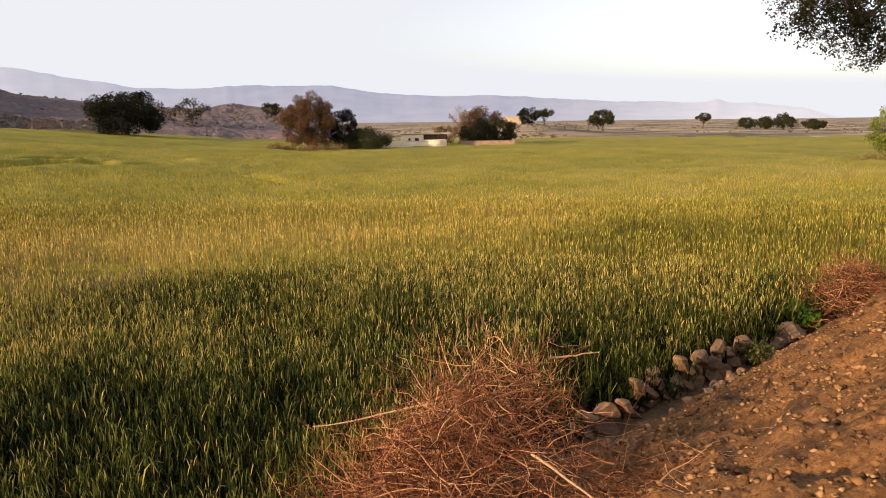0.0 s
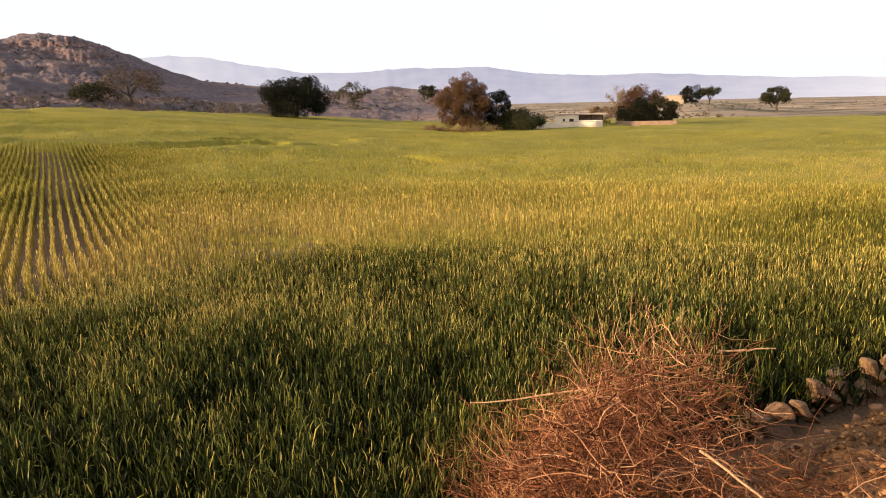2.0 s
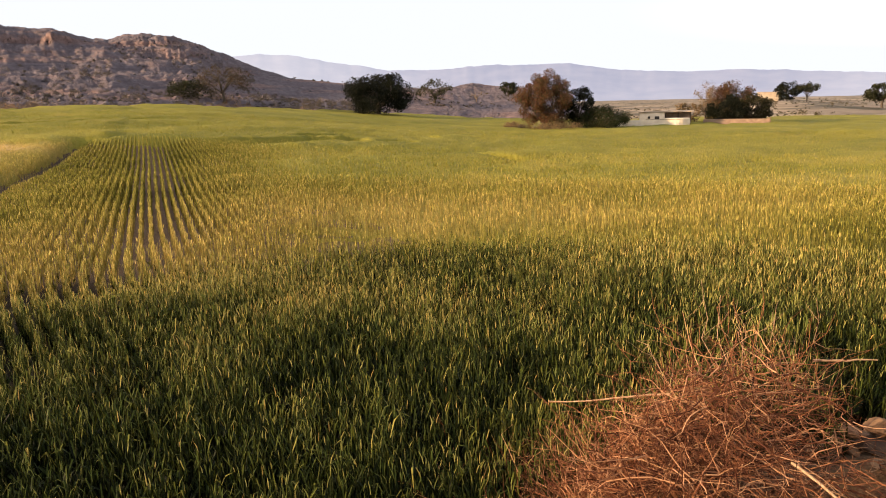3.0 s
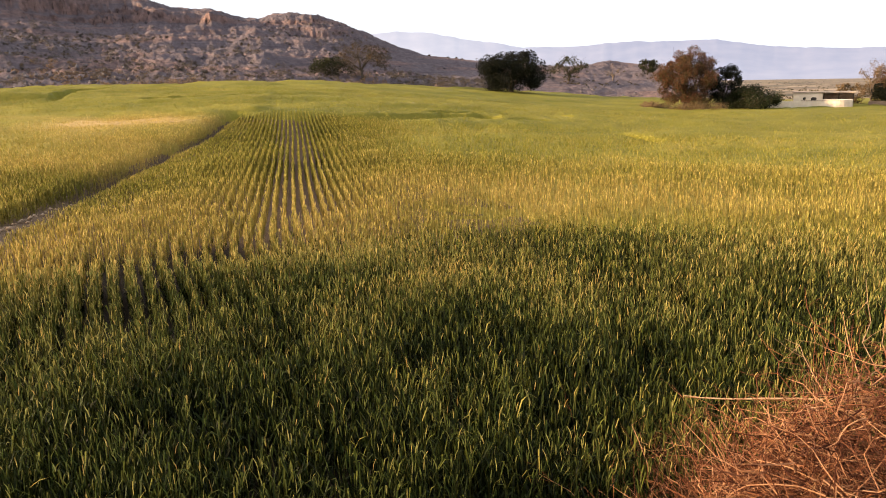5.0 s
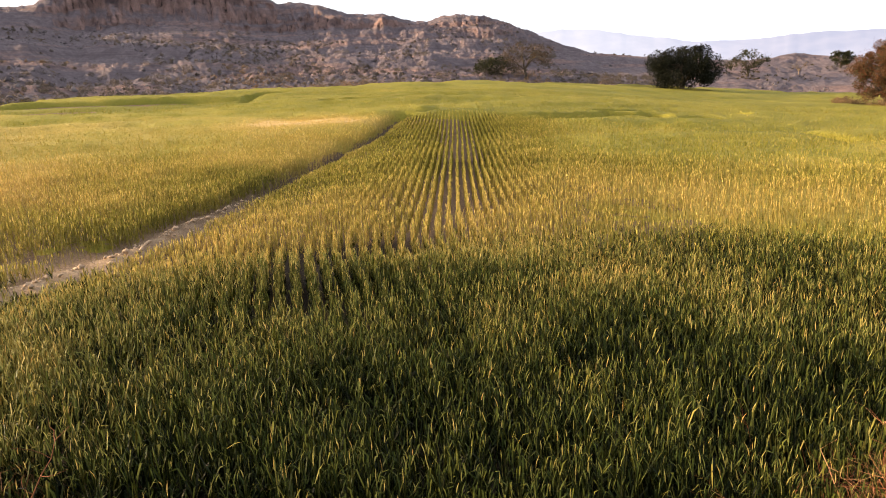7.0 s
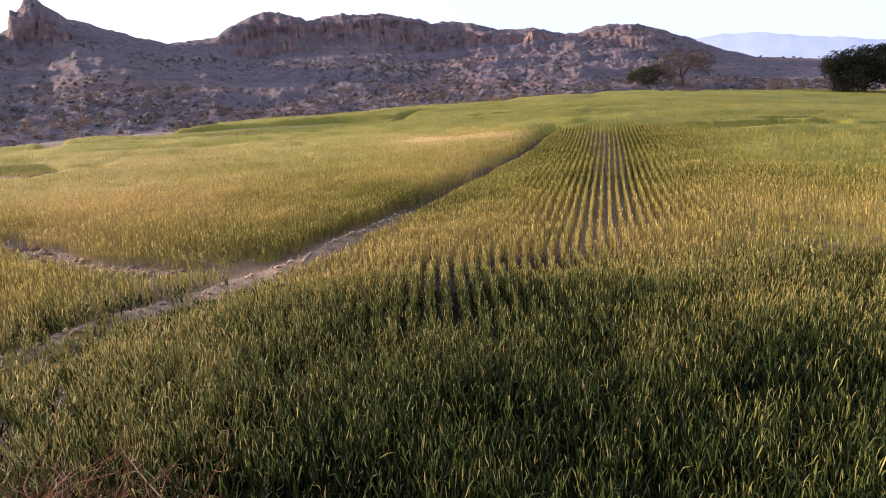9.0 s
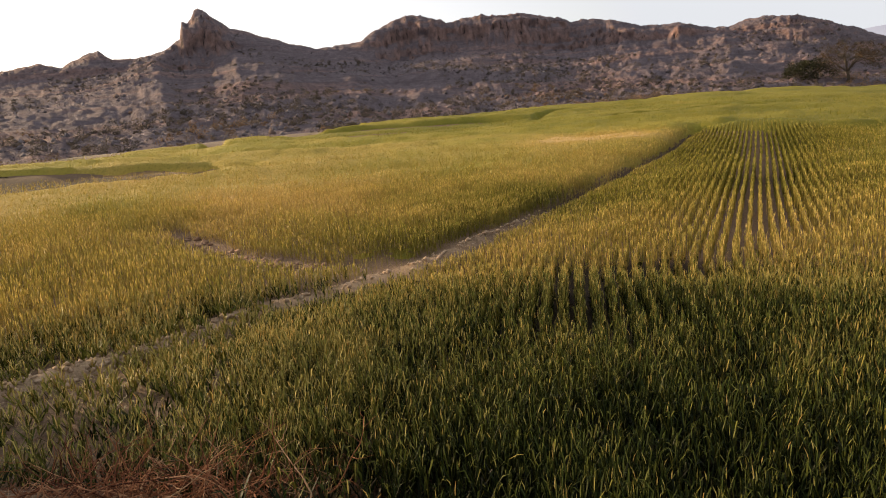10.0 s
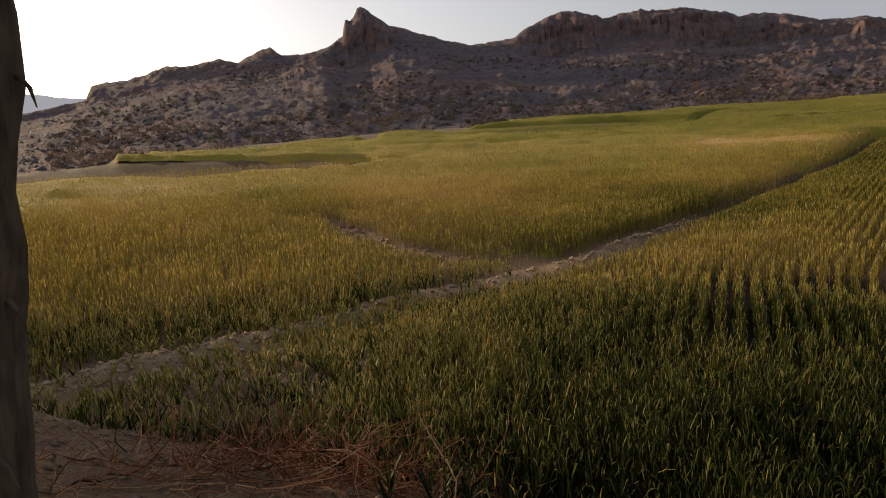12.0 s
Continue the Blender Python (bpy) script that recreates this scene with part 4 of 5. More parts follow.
DARK = [(0.006, 0.007, 0.004), (0.010, 0.011, 0.006), (0.016, 0.017, 0.008)]
OLIVES = [(0.024, 0.032, 0.011), (0.045, 0.052, 0.017), (0.078, 0.078, 0.026)]
RUSTY = [(0.10, 0.036, 0.020), (0.13, 0.054, 0.027), (0.065, 0.044, 0.018), (0.038, 0.040, 0.014)]
BROWN = [(0.14, 0.085, 0.045), (0.22, 0.14, 0.075), (0.095, 0.070, 0.035)]

pale_bark = surface("pale_bark", (0.11, 0.078, 0.056), (0.21, 0.155, 0.115), 6, 0.95, None, 1, (0.5, 0.02), (1, 1, 0.3))
PLAINS = [(0.015, 0.017, 0.008), (0.028, 0.029, 0.013), (0.046, 0.044, 0.019)]
tree("spreading_tree", -53.6, 118.6, 7.2, 6.7, 0.5, DARK, "large dark green spreading tree alone in the wheat", 11, 30000, 0.16, 0.28, 34, 0.09)
tree("half_bare_tree", -68.4, 191.0, 6.6, 6.4, 0.34, PLAINS, "half-bare twisted tree with one leafy side", 12, 1500, 0.26, 0.2, 50, 0.25, 0.55, 320)
tree("bare_tree", -60.3, 206.4, 5.0, 3.6, 0.18, BROWN, "small bare brown tree on the plain", 52, 0, 0.2, 0.26, 30, 0.2, 0, 240, pale_bark)
tree("round_tree", -54.2, 222.5, 4.6, 3.2, 0.25, PLAINS, "small round olive-green tree at the edge of the plain", 13, 2400, 0.24, 0.3, 40, 0.15)
tree("autumn_tree", -19.9, 103.6, 8.0, 4.2, 0.3, RUSTY, "rust-brown and olive leafy tree on a scrubby mound", 14, 30000, 0.115, 0.24, 90, 0.02, 0, 900)
tree("dark_tree", -15.2, 107.0, 6.3, 2.4, 0.25, DARK, "dark green tree behind the rust-brown one", 15, 9000, 0.13, 0.32, 50, 0.05)
tree("dark_bush", -11.4, 106.0, 3.2, 3.7, 0.14, [(0.012, 0.018, 0.007), (0.026, 0.036, 0.011), (0.048, 0.032, 0.018)], "low dark green bush beside the rusty tree", 16, 12000, 0.12, 0.28, 60, 0.0, 0, 200, None, "bush")
tree("scrub", -24.0, 102.0, 1.0, 2.0, 0.06, BROWN, "low dry brown scrub round the tree mound", 17, 1800, 0.10, 0.3, 40, 0.0, 0, 300, None, "bush", group="scrub round the mound")
tree("scrub", -17.5, 101.5, 0.9, 4.2, 0.06, BROWN, "low dry brown scrub round the tree mound", 18, 2600, 0.10, 0.22, 60, 0.0, 0, 400, None, "bush", group="scrub round the mound")
tree("bare_tree", 3.4, 128.0, 7.6, 2.4, 0.22, BROWN, "pale half-bare tree behind the mud house", 19, 900, 0.14, 0.3, 40, 0.1, 0.4, 500, pale_bark)
tree("russet_tree", 7.0, 130.0, 7.0, 3.8, 0.28, RUSTY, "russet-leaved tree in the yard of the mud house", 20, 14000, 0.14, 0.28, 70, 0.05, 0, 200)
tree("dark_tree", 6.6, 122.5, 4.4, 3.0, 0.2, DARK, "dark bushy tree inside the yard wall", 21, 10000, 0.14, 0.3, 60, 0.0)
tree("dark_tree", 10.6, 126.0, 4.9, 3.0, 0.2, [(0.016, 0.017, 0.007), (0.034, 0.030, 0.012), (0.06, 0.04, 0.018)], "brownish-green bushy tree inside the yard wall", 22, 5500, 0.18, 0.3, 60, 0.0)
tree("brown_bush", 0.6, 126.0, 4.0, 2.0, 0.12, BROWN, "thin brown bush at the corner of the yard", 23, 1500, 0.16, 0.30, 40, 0.0, 0.2, 300, None, "bush")
tree("acacia", 59.4, 255.9, 7.6, 5.6, 0.38, PLAINS, "lone olive-green acacia at the end of the field", 24, 3600, 0.34, 0.26, 50, 0.30)
tree("acacia", 127.5, 339.0, 7.4, 3.8, 0.30, PLAINS, "thin dark acacia on the far plain", 25, 1300, 0.38, 0.26, 36, 0.52)
ROW = "loose row of acacias on the plain"
tree("acacia", 135.5, 309.0, 5.2, 3.6, 0.34, PLAINS, "dark green acacia in a loose row on the plain", 26, 2600, 0.34, 0.28, 50, 0.14, group=ROW)
tree("acacia", 142.5, 306.5, 5.6, 3.8, 0.34, PLAINS, "dark green acacia in a loose row on the plain", 27, 2600, 0.34, 0.28, 50, 0.15, group=ROW)
tree("acacia", 147.0, 299.0, 6.4, 4.7, 0.34, PLAINS, "dark green acacia in a loose row on the plain", 28, 3200, 0.34, 0.28, 50, 0.14, group=ROW)
tree("acacia", 143.8, 268.0, 4.0, 4.2, 0.3, PLAINS, "low acacia at the end of a loose row", 29, 2600, 0.34, 0.28, 50, 0.10, group=ROW)
tree("umbrella_acacia", 43.8, 296.8, 7.0, 4.2, 0.28, PLAINS, "flat-topped acacia beside the far mud house", 30, 1700, 0.34, 0.28, 40, 0.58)
tree("dark_tree", 37.0, 297.0, 6.8, 4.6, 0.3, DARK, "dark tree beside the far mud house", 31, 3000, 0.34, 0.3, 50, 0.05)
tree("thorn_tree", -79.0, 107.0, 7.0, 5.2, 0.26, [(0.06, 0.036, 0.022), (0.10, 0.062, 0.034), (0.05, 0.036, 0.02)], "wide bare brown thorn tree at the foot of the hill", 32, 1200, 0.16, 0.2, 70, 0.22, 0.2, 900)
tree("thorn_bush", -85.0, 106.0, 3.4, 4.2, 0.2, PLAINS, "dull olive thorn bush at the foot of the hill", 33, 2600, 0.2, 0.28, 50, 0.05, 0, 200, None, "bush")
tree("green_shrub", 43.6, 66.2, 5.6, 2.7, 0.10, [(0.07, 0.10, 0.018), (0.12, 0.145, 0.028), (0.20, 0.21, 0.045)], "bright yellow-green shrub at the end of the bank", 34, 5200, 0.12, 0.22, 70, 0.0, 0, 200, None, "bush")
tree("scrub", 40.4, 63.4, 1.1, 1.8, 0.06, BROWN, "heap of dry brown brush below the green shrub", 53, 600, 0.07, 0.25, 40, 0.0, 0, 500, None, "bush")


def overhanging_tree():
    """Small-leaved tree on the bank; one side of its crown hangs over the field in sprays."""
    x, y = 9.4, 10.2
    zc = float(land(x, y))
    top = empty("small_leaved_tree", x, y, zc)
    g = np.random.default_rng(35)
    hub = np.array([-0.6, 0.8, 6.0 - zc + 0.6])
    lines = [[(np.array([0, 0, -0.2]), 0.26), (np.array([-0.1, 0.1, 1.2]), 0.22), (np.array([-0.25, 0.35, 2.6]), 0.18), (hub, 0.12)]]
    ends, sprays = [], []
    while len(ends) < 560:
        yaw, up, r = g.uniform(-42, -23.0), g.uniform(2.0, 15), g.uniform(8.6, 13.5)
        low = np.interp(yaw, (-50, -34.7, -32.3, -30, -28.6, -27.8, -26.6, -25.2, -24.0), (0.5, 1.6, 2.6, 3.3, 3.4, 4.9, 6.2, 7.3, 10.5))
        if up < low + 0.7 * abs(g.normal()):
            continue
        if g.random() > step(0, 3.5, up - low) + 0.35:
            continue
        px, py = polar(yaw, r)
        ends.append(np.array([px - x, py - y, 3.8 + r * math.tan(radians(up)) - zc]))
    ends = np.array(ends)
    limbs = ends[::28]
    for e in limbs:
        m = hub * 0.5 + e * 0.5 + np.array([0, 0, 0.45])
        lines.append([(hub, 0.07), (m, 0.045), (e, 0.018)])
    for e in ends:
        h = limbs[np.argmin(np.linalg.norm(limbs - e, axis=1))]
        lines.append([(h, 0.010), (h * 0.5 + e * 0.5 + g.normal(0, 0.07, 3) + np.array([0, 0, 0.08]), 0.007), (e, 0.003)])
        way = (e - hub) * np.array([1, 1, 0.2])
        way = way / np.linalg.norm(way) + g.normal(0, 0.5, 3) + np.array([0, 0, -0.45])
        sprays.append(twig_line(g, e, way, g.uniform(0.22, 0.48), 0.003, 5, 0.25))
    V, F = tubes(lines, 5)
    link("trunk", V, F, bark, top, smooth=True)
    V, F = tubes(sprays, 3)
    tagged(link("sprays", V, F, bark, top), kind="stuff")
    c = np.array([p for s in sprays for p, _ in s[1:]])
    V, F = leaf_cloud(c, np.full(len(c), 0.12), 80000, 0.024)
    link("crown", V, F, leafy("small_leaf", [(0.012, 0.015, 0.006), (0.030, 0.032, 0.012), (0.07, 0.055, 0.022)], 0.22, 0.6), top)
    tagged(top, "small-leaved tree reaching out from the bank", "tree")


overhanging_tree()
# two trees out of view, added only to cast shade on the ground
tree("unseen_shade_tree", -15.0, -9.2, 6.4, 2.6, 0.2, OLIVES, "unseen leafy tree added to shade the foot of the bank", 36, 8000, 0.11, 0.28, 70, 0.2, group="trees along the bank")
tree("unseen_shade_tree", -21.8, -12.0, 6.6, 3.0, 0.2, OLIVES, "unseen leafy tree added to shade the bare ground by the bund", 37, 8000, 0.11, 0.28, 70, 0.15, group="trees along the bank")


def near_trunk():
    """Rough trunk close beside the camera, leaning a little, with an unseen crown to shade the bank."""
    top = empty("leaning_tree", -2.93, -1.55, float(land(-2.93, -1.55)))
    g = np.random.default_rng(77)
    pts = []
    for i in range(26):
        h = -0.1 + i * 0.17
        pts.append((np.array([0.04 * h + 0.012 * g.normal(), 0.135 * h + 0.012 * g.normal(), h]), 0.155 - 0.012 * h + 0.006 * g.normal()))
    V, F = tubes([pts], 18)
    V = V + 0.008 * g.normal(0, 1, V.shape)
    link("trunk", V, F, bark, top, "dark rough bark")
    flakes = []
    for h, a in ((1.9, 0.7), (2.1, 1.4), (0.9, 0.6), (1.3, 1.0)):
        p = pts[int((h + 0.1) / 0.17)][0] + 0.145 * np.array([math.cos(a), math.sin(a), 0])
        flakes.append([(p, 0.012), (p + np.array([0.02 * math.cos(a), 0.03, -0.04]), 0.008), (p + np.array([0.03, 0.05, -0.10]), 0.002)])
    for flake in flakes:
        V, F = tubes([flake], 4)
        link("bark_flake", V, F, bark, top)
    # crown out of view overhead, spread to throw dappled shade on the bank
    c = pts[-1][0]
    ends = []
    while len(ends) < 70:
        p = g.uniform(-1, 1, 3)
        if np.hypot(p[0], p[1]) < 1:
            ends.append(np.array([-1.6 + 4.0 * p[0], 0.5 + 4.0 * p[1], 5.4 + 1.5 * p[2] + 0.12 * np.hypot(-1.6 + 4.0 * p[0], 0.5 + 4.0 * p[1])]))
    ends = np.array(ends)
    V, F = tubes([[(c, 0.07), ((c * 0.5 + e * 0.5) + np.array([0, 0, 0.5]), 0.04), (e, 0.01)] for e in ends], 5)
    link("limbs", V, F, bark, top)
    V, F = leaf_cloud(ends, np.full(len(ends), 0.75), 15000, 0.06, 0.6)
    link("crown", V, F, leafy("overhead_leaf", OLIVES, 0.22, 0.6), top)
    tagged(top, "rough dark tree trunk leaning over the bank", "tree")


near_trunk()


def dry_mud_house():
    """Low mud house with a yard wall in front."""
    x, y, turn = -4.6, 115.0, -3.0
    g = float(land(x, y)) - 0.1
    house = empty("mud_house", x, y, g, turn)

    def box(name, x0, x1, y0, y1, z0, z1, mat, label="", parent=house, rough=0.05):
        bm = bmesh.new()
        bmesh.ops.create_cube(bm, size=1.0, matrix=Matrix.Translation(((x0 + x1) / 2, (y0 + y1) / 2, (z0 + z1) / 2)) @ Matrix.Diagonal((x1 - x0, y1 - y0, z1 - z0, 1)))
        bmesh.ops.bevel(bm, geom=bm.edges[:], offset=min(0.06, (z1 - z0) * 0.2), segments=2, affect="EDGES")
        return part(name, bm, mat, parent, label)

    box("wall", -2.2, 1.6, 0, 3.4, 0, 2.35, plaster)
    box("wall", 1.6, 5.4, 1.6, 3.4, 0, 2.25, dark_wall, "brown mud-brick wall in shade")
    box("roof", -2.45, 5.7, -0.2, 3.6, 2.35, 2.52, roof_mud, "flat mud roof with a rough edge")
    for k in (0.0, 1.9, 3.7):
        box("post", 1.66 + k, 1.80 + k, 0.1, 0.24, 0, 2.35, bark)
    # flat near-black panels stand in for the unlit rooms behind
    box("window", -0.9, -0.55, -0.03, 0.05, 1.35, 1.75, dark_inside)
    box("door", 0.15, 0.85, -0.03, 0.05, 0.0, 1.75, dark_inside)
    tagged(house, "low plastered mud house with a flat roof", "house")
    wall = empty("yard_wall", x, y - 4.0, g, turn)
    box("wall_length", -5.2, 3.4, 0, 0.35, 0, 1.35, plaster, "", wall)
    bm = bmesh.new()
    bmesh.ops.create_cone(bm, cap_ends=True, segments=24, radius1=2.0, radius2=1.9, depth=1.5, matrix=Matrix.Translation((3.4, 1.9, 0.75)))
    part("rounded_corner", bm, plaster, wall)
    box("coping", -1.0, 4.0, -0.05, 0.40, 1.35, 1.43, roof_mud, "", wall)
    tagged(wall, "low pale mud wall round the house yard", "wall")
    back = empty("field_wall", 9.4, 117.5, float(land(9.4, 117.5)) - 0.1, -4.0)
    box("wall_length", -6.6, 2.6, 0, 0.4, 0, 1.25, dark_wall, "", back)
    box("wall_end", 2.6, 3.1, -0.1, 0.5, 0, 1.4, dark_wall, "", back)
    tagged(back, "low brown field wall below the yard trees", "wall")
    far = empty("far_mud_house", 30.4, 297.0, rest(30.4, 297.0) - 0.1, 0)
    box("wall", -3.6, 3.6, 0, 5, 0, 3.4, roof_mud, "", far)
    box("roof", -3.8, 3.8, -0.2, 5.2, 3.4, 3.6, roof_mud, "", far)
    tagged(far, "small pale mud house far off among trees", "house")


dry_mud_house()


# ---- hill scrub and boulders ----
def build_scrub():
    cs, rs, tone = [], [], []
    g = np.random.default_rng(5)
    while len(cs) < 2900:
        yaw = g.uniform(26, 108)
        base = float(np.interp(yaw, EDGE_YAW, EDGE_R)) + 2
        share = g.uniform(0.02, 0.74) * (1 if yaw > 34 else 0.5)
        r = base + (232 - base) * share
        x, y = polar(yaw, r)
        if fbm(x, y, 22, 3) < 0.36 + 0.2 * g.random() + 0.10 * float(step(80, 92, yaw)):
            continue
        size = 0.32 + 0.62 * g.random() ** 2
        cs.append((x, y, float(hill_height(yaw, r)) + 0.45 * size)), rs.append(size)
        tone.append(0.55 * g.random() + 0.45 * (fbm(x, y, 16, 2) > 0.56) * (share < 0.4))
    for _ in range(70):
        yaw = g.normal(51, 3.0)
        base = float(np.interp(yaw, EDGE_YAW, EDGE_R)) + 2
        r = base + g.uniform(3, 14)
        x, y = polar(yaw, r)
        cs.append((x, y, float(hill_height(yaw, r)) + 0.4)), rs.append(g.uniform(0.6, 1.3)), tone.append(g.uniform(0.6, 1.0))
    owners = []
    V, F = leaf_cloud(np.array(cs), np.array(rs), 170000, 0.13, 0.75, owners)
    tones = np.repeat(np.array(tone)[owners[0]], 4)
    ob = link("hill_scrub", V, F, leafy("scrub_leaf", [(0.075, 0.064, 0.058), (0.110, 0.088, 0.072), (0.150, 0.108, 0.078), (0.240, 0.145, 0.088)], 0.1, 0.8, "tone", 0.2), attr={"tone": tones})
    tagged(ob, "dry grey-brown and orange thorn scrub scattered over the scree", "scrub", kind="stuff")


build_scrub()


def rock_mesh(name, seed, mat, flat=0.75, cuts=2, least=0.20):
    bm = bmesh.new()
    bmesh.ops.create_icosphere(bm, subdivisions=cuts, radius=0.5)
    g = np.random.default_rng(seed)
    planes = g.normal(0, 1, (9, 3))
    planes /= np.linalg.norm(planes, axis=1, keepdims=True)
    depth = g.uniform(least, least + 0.16, 9)
    for v in bm.verts:
        p = np.array(v.co)
        for n, d in zip(planes, depth):
            over = p @ n - d
            if over > 0:
                p = p - n * over * 0.97
        p = p * (1 + 0.022 * g.normal())
        v.co = (p[0], p[1] * 0.85, p[2] * flat)
    me = bpy.data.meshes.new(name)
    bm.to_mesh(me)
    bm.free()
    me.materials.append(mat)
    return me


WALL_ENDS = [(1.35, 7.35), (5.85, 11.15)]


def build_stones():
    """The loose stone wall at the foot of the bank, and stones on the bank."""
    shapes = [rock_mesh("stone", 40 + i, stone_mat, 0.62, 3) for i in range(9)]
    wall = tagged(empty("dry_stone_wall", 3.2, 8.4, float(land(3.2, 8.4))), "tumbled dry-stone wall of brown field stones", "wall")
    g = np.random.default_rng(8)
    a, b = np.array(WALL_ENDS[0]), np.array(WALL_ENDS[1])
    along = (b - a) / np.linalg.norm(b - a)
    turn = math.degrees(math.atan2(along[1], along[0]))

    def lay(p, z, long, tilt, spin, thin=1.0):
        ob = new("stone", shapes[int(g.integers(0, 9))])
        ob.parent = wall
        ob.matrix_parent_inverse = wall.matrix_basis.inverted()
        ob.matrix_basis = pose(p[0], p[1], z, g.uniform(-14, 14), tilt + g.uniform(-8, 8), turn + spin) @ Matrix.Diagonal((long * 1.18, long * 0.86, long * thin * g.uniform(0.82, 1.05), 1))

    # three rough courses that sag and break off before the far end
    for up, count, top in ((0.0, 21, 1.0), (0.20, 19, 0.80), (0.40, 11, 0.66)):
        for k in range(count):
            s = (k + 0.5 + g.uniform(-0.25, 0.25)) / count
            if s > top or (up == 0.40 and s < 0.22):
                continue
            long = g.uniform(0.30, 0.46) * (0.86 + 0.3 * s)
            p = a + (b - a) * s + g.normal(0, 0.035, 2)
            lay(p, max(float(land(p[0], p[1])), -0.05) + long * 0.16 + up * (0.75 + 0.35 * s), long, g.uniform(8, 34), g.uniform(-25, 25))
    lay(b + along * 0.25, float(land(*b)) + 0.14, 0.74, -4, 0, 0.6)
    # fallen stones at the foot, on the bank's side
    for k in range(24):
        s, size = g.random(), g.uniform(0.12, 0.26)
        p = a + (b - a) * s + np.array([along[1], -along[0]]) * g.uniform(0.28, 0.60)
        lay(p, float(land(p[0], p[1])) + size * 0.18, size, g.uniform(-20, 20), g.uniform(0, 360))
    small = [rock_mesh("rubble_stone", 60 + i, rubble_mat, 0.8, 2, 0.10) for i in range(12)]
    bank = tagged(empty("bank_rubble", 3.0, 5.2, float(land(3.0, 5.2))), "loose stones and clods lying on the earth bank", "rubble")
    n = 0
    while n < 295:
        d, s = g.uniform(0.2, 3.6), g.uniform(0.2, 12)
        x, y = 0.66 * d * 1 + 0.754 * s - 0.2, 5.53 - 0.754 * d + 0.656 * s
        if fbm(x, y, 1.1, 2) < 0.38 + 0.2 * g.random():
            continue
        size = 0.03 + 0.12 * g.random() ** 4.0
        ob = new("rubble_stone", small[int(g.integers(0, 12))])
        ob.parent = bank
        ob.matrix_parent_inverse = bank.matrix_basis.inverted()
        ob.matrix_basis = pose(x, y, float(land(x, y)) + size * 0.10, g.uniform(-30, 30), g.uniform(-30, 30), g.uniform(0, 360)) @ Matrix.Diagonal((size * 1.25, size, size * 0.9, 1))
        n += 1


build_stones()


# ---- piles of cut brush ----
def brush_pile(x, y, long, wide, high, count, turn, label, seed, thick=0.006, upright=0.35, skew=0.0):
    soil_at = local_land(x, y, 5.0)
    g = np.random.default_rng(seed)
    top = empty("brush_pile", x, y, float(land(x, y)))
    zc = float(land(x, y))
    ca, sa = math.cos(radians(turn)), math.sin(radians(turn))
    lines = []
    for k in range(count):
        u, v = g.normal(0, 0.42), g.normal(0, 0.42)
        px, py = u * long * ca - v * wide * sa, u * long * sa + v * wide * ca
        hump = math.exp(-((u - skew) ** 2 + v * v) * 1.9)
        z = soil_at(x + px, y + py) - zc
        p = np.array([px, py, z + 0.02 + high * hump * g.random() ** 0.8])
        a = g.uniform(0, 2 * math.pi)
        way = np.array([math.cos(a), math.sin(a), g.normal(0.05, upright)])
        length = g.uniform(0.22, 0.85)
        line = twig_line(g, p, way, length, thick * g.uniform(0.4, 1.35), 5, 0.40)
        line = [(np.array([q[0], q[1], max(q[2], soil_at(x + q[0], y + q[1]) - zc + 0.01)]), w) for q, w in line]
        lines.append(line)
        for _ in range(2):
            at = line[int(g.integers(1, 5))]
            w2 = (line[-1][0] - line[0][0]) / length + g.normal(0, 0.6, 3)
            lines.append(twig_line(g, at[0], w2, length * 0.4, at[1] * 0.6, 3, 0.4))
    # the longest outer branches are pieces of their own
    order = sorted(range(len(lines)), key=lambda i: -lines[i][0][1])[:70]
    for i in order:
        V, F = tubes([lines[i]], 5)
        link("branch", V, F, twig_mat, top)
    rest_of = set(order)
    V, F = tubes([line for i, line in enumerate(lines) if i not in rest_of], 3)
    tagged(link("twig_tangle", V, F, twig_mat, top), kind="stuff")
    return tagged(top, label, "brush pile", "heaps of cut brush")


front = brush_pile(-0.35, 5.3, 1.55, 1.5, 1.5, 3300, 20, "heap of dry reddish-brown thorn twigs on the bank", 3, 0.0056, 0.35, 0.4)
brush_pile(7.9, 12.9, 2.2, 1.0, 0.95, 900, 45, "second heap of dry red-brown twigs at the field edge", 4, 0.008)
thin = brush_pile(-5.8, -0.3, 2.2, 0.8, 0.34, 620, 125, "thin scatter of reddish thorn twigs at the bank foot", 5, 0.0058, 0.5)


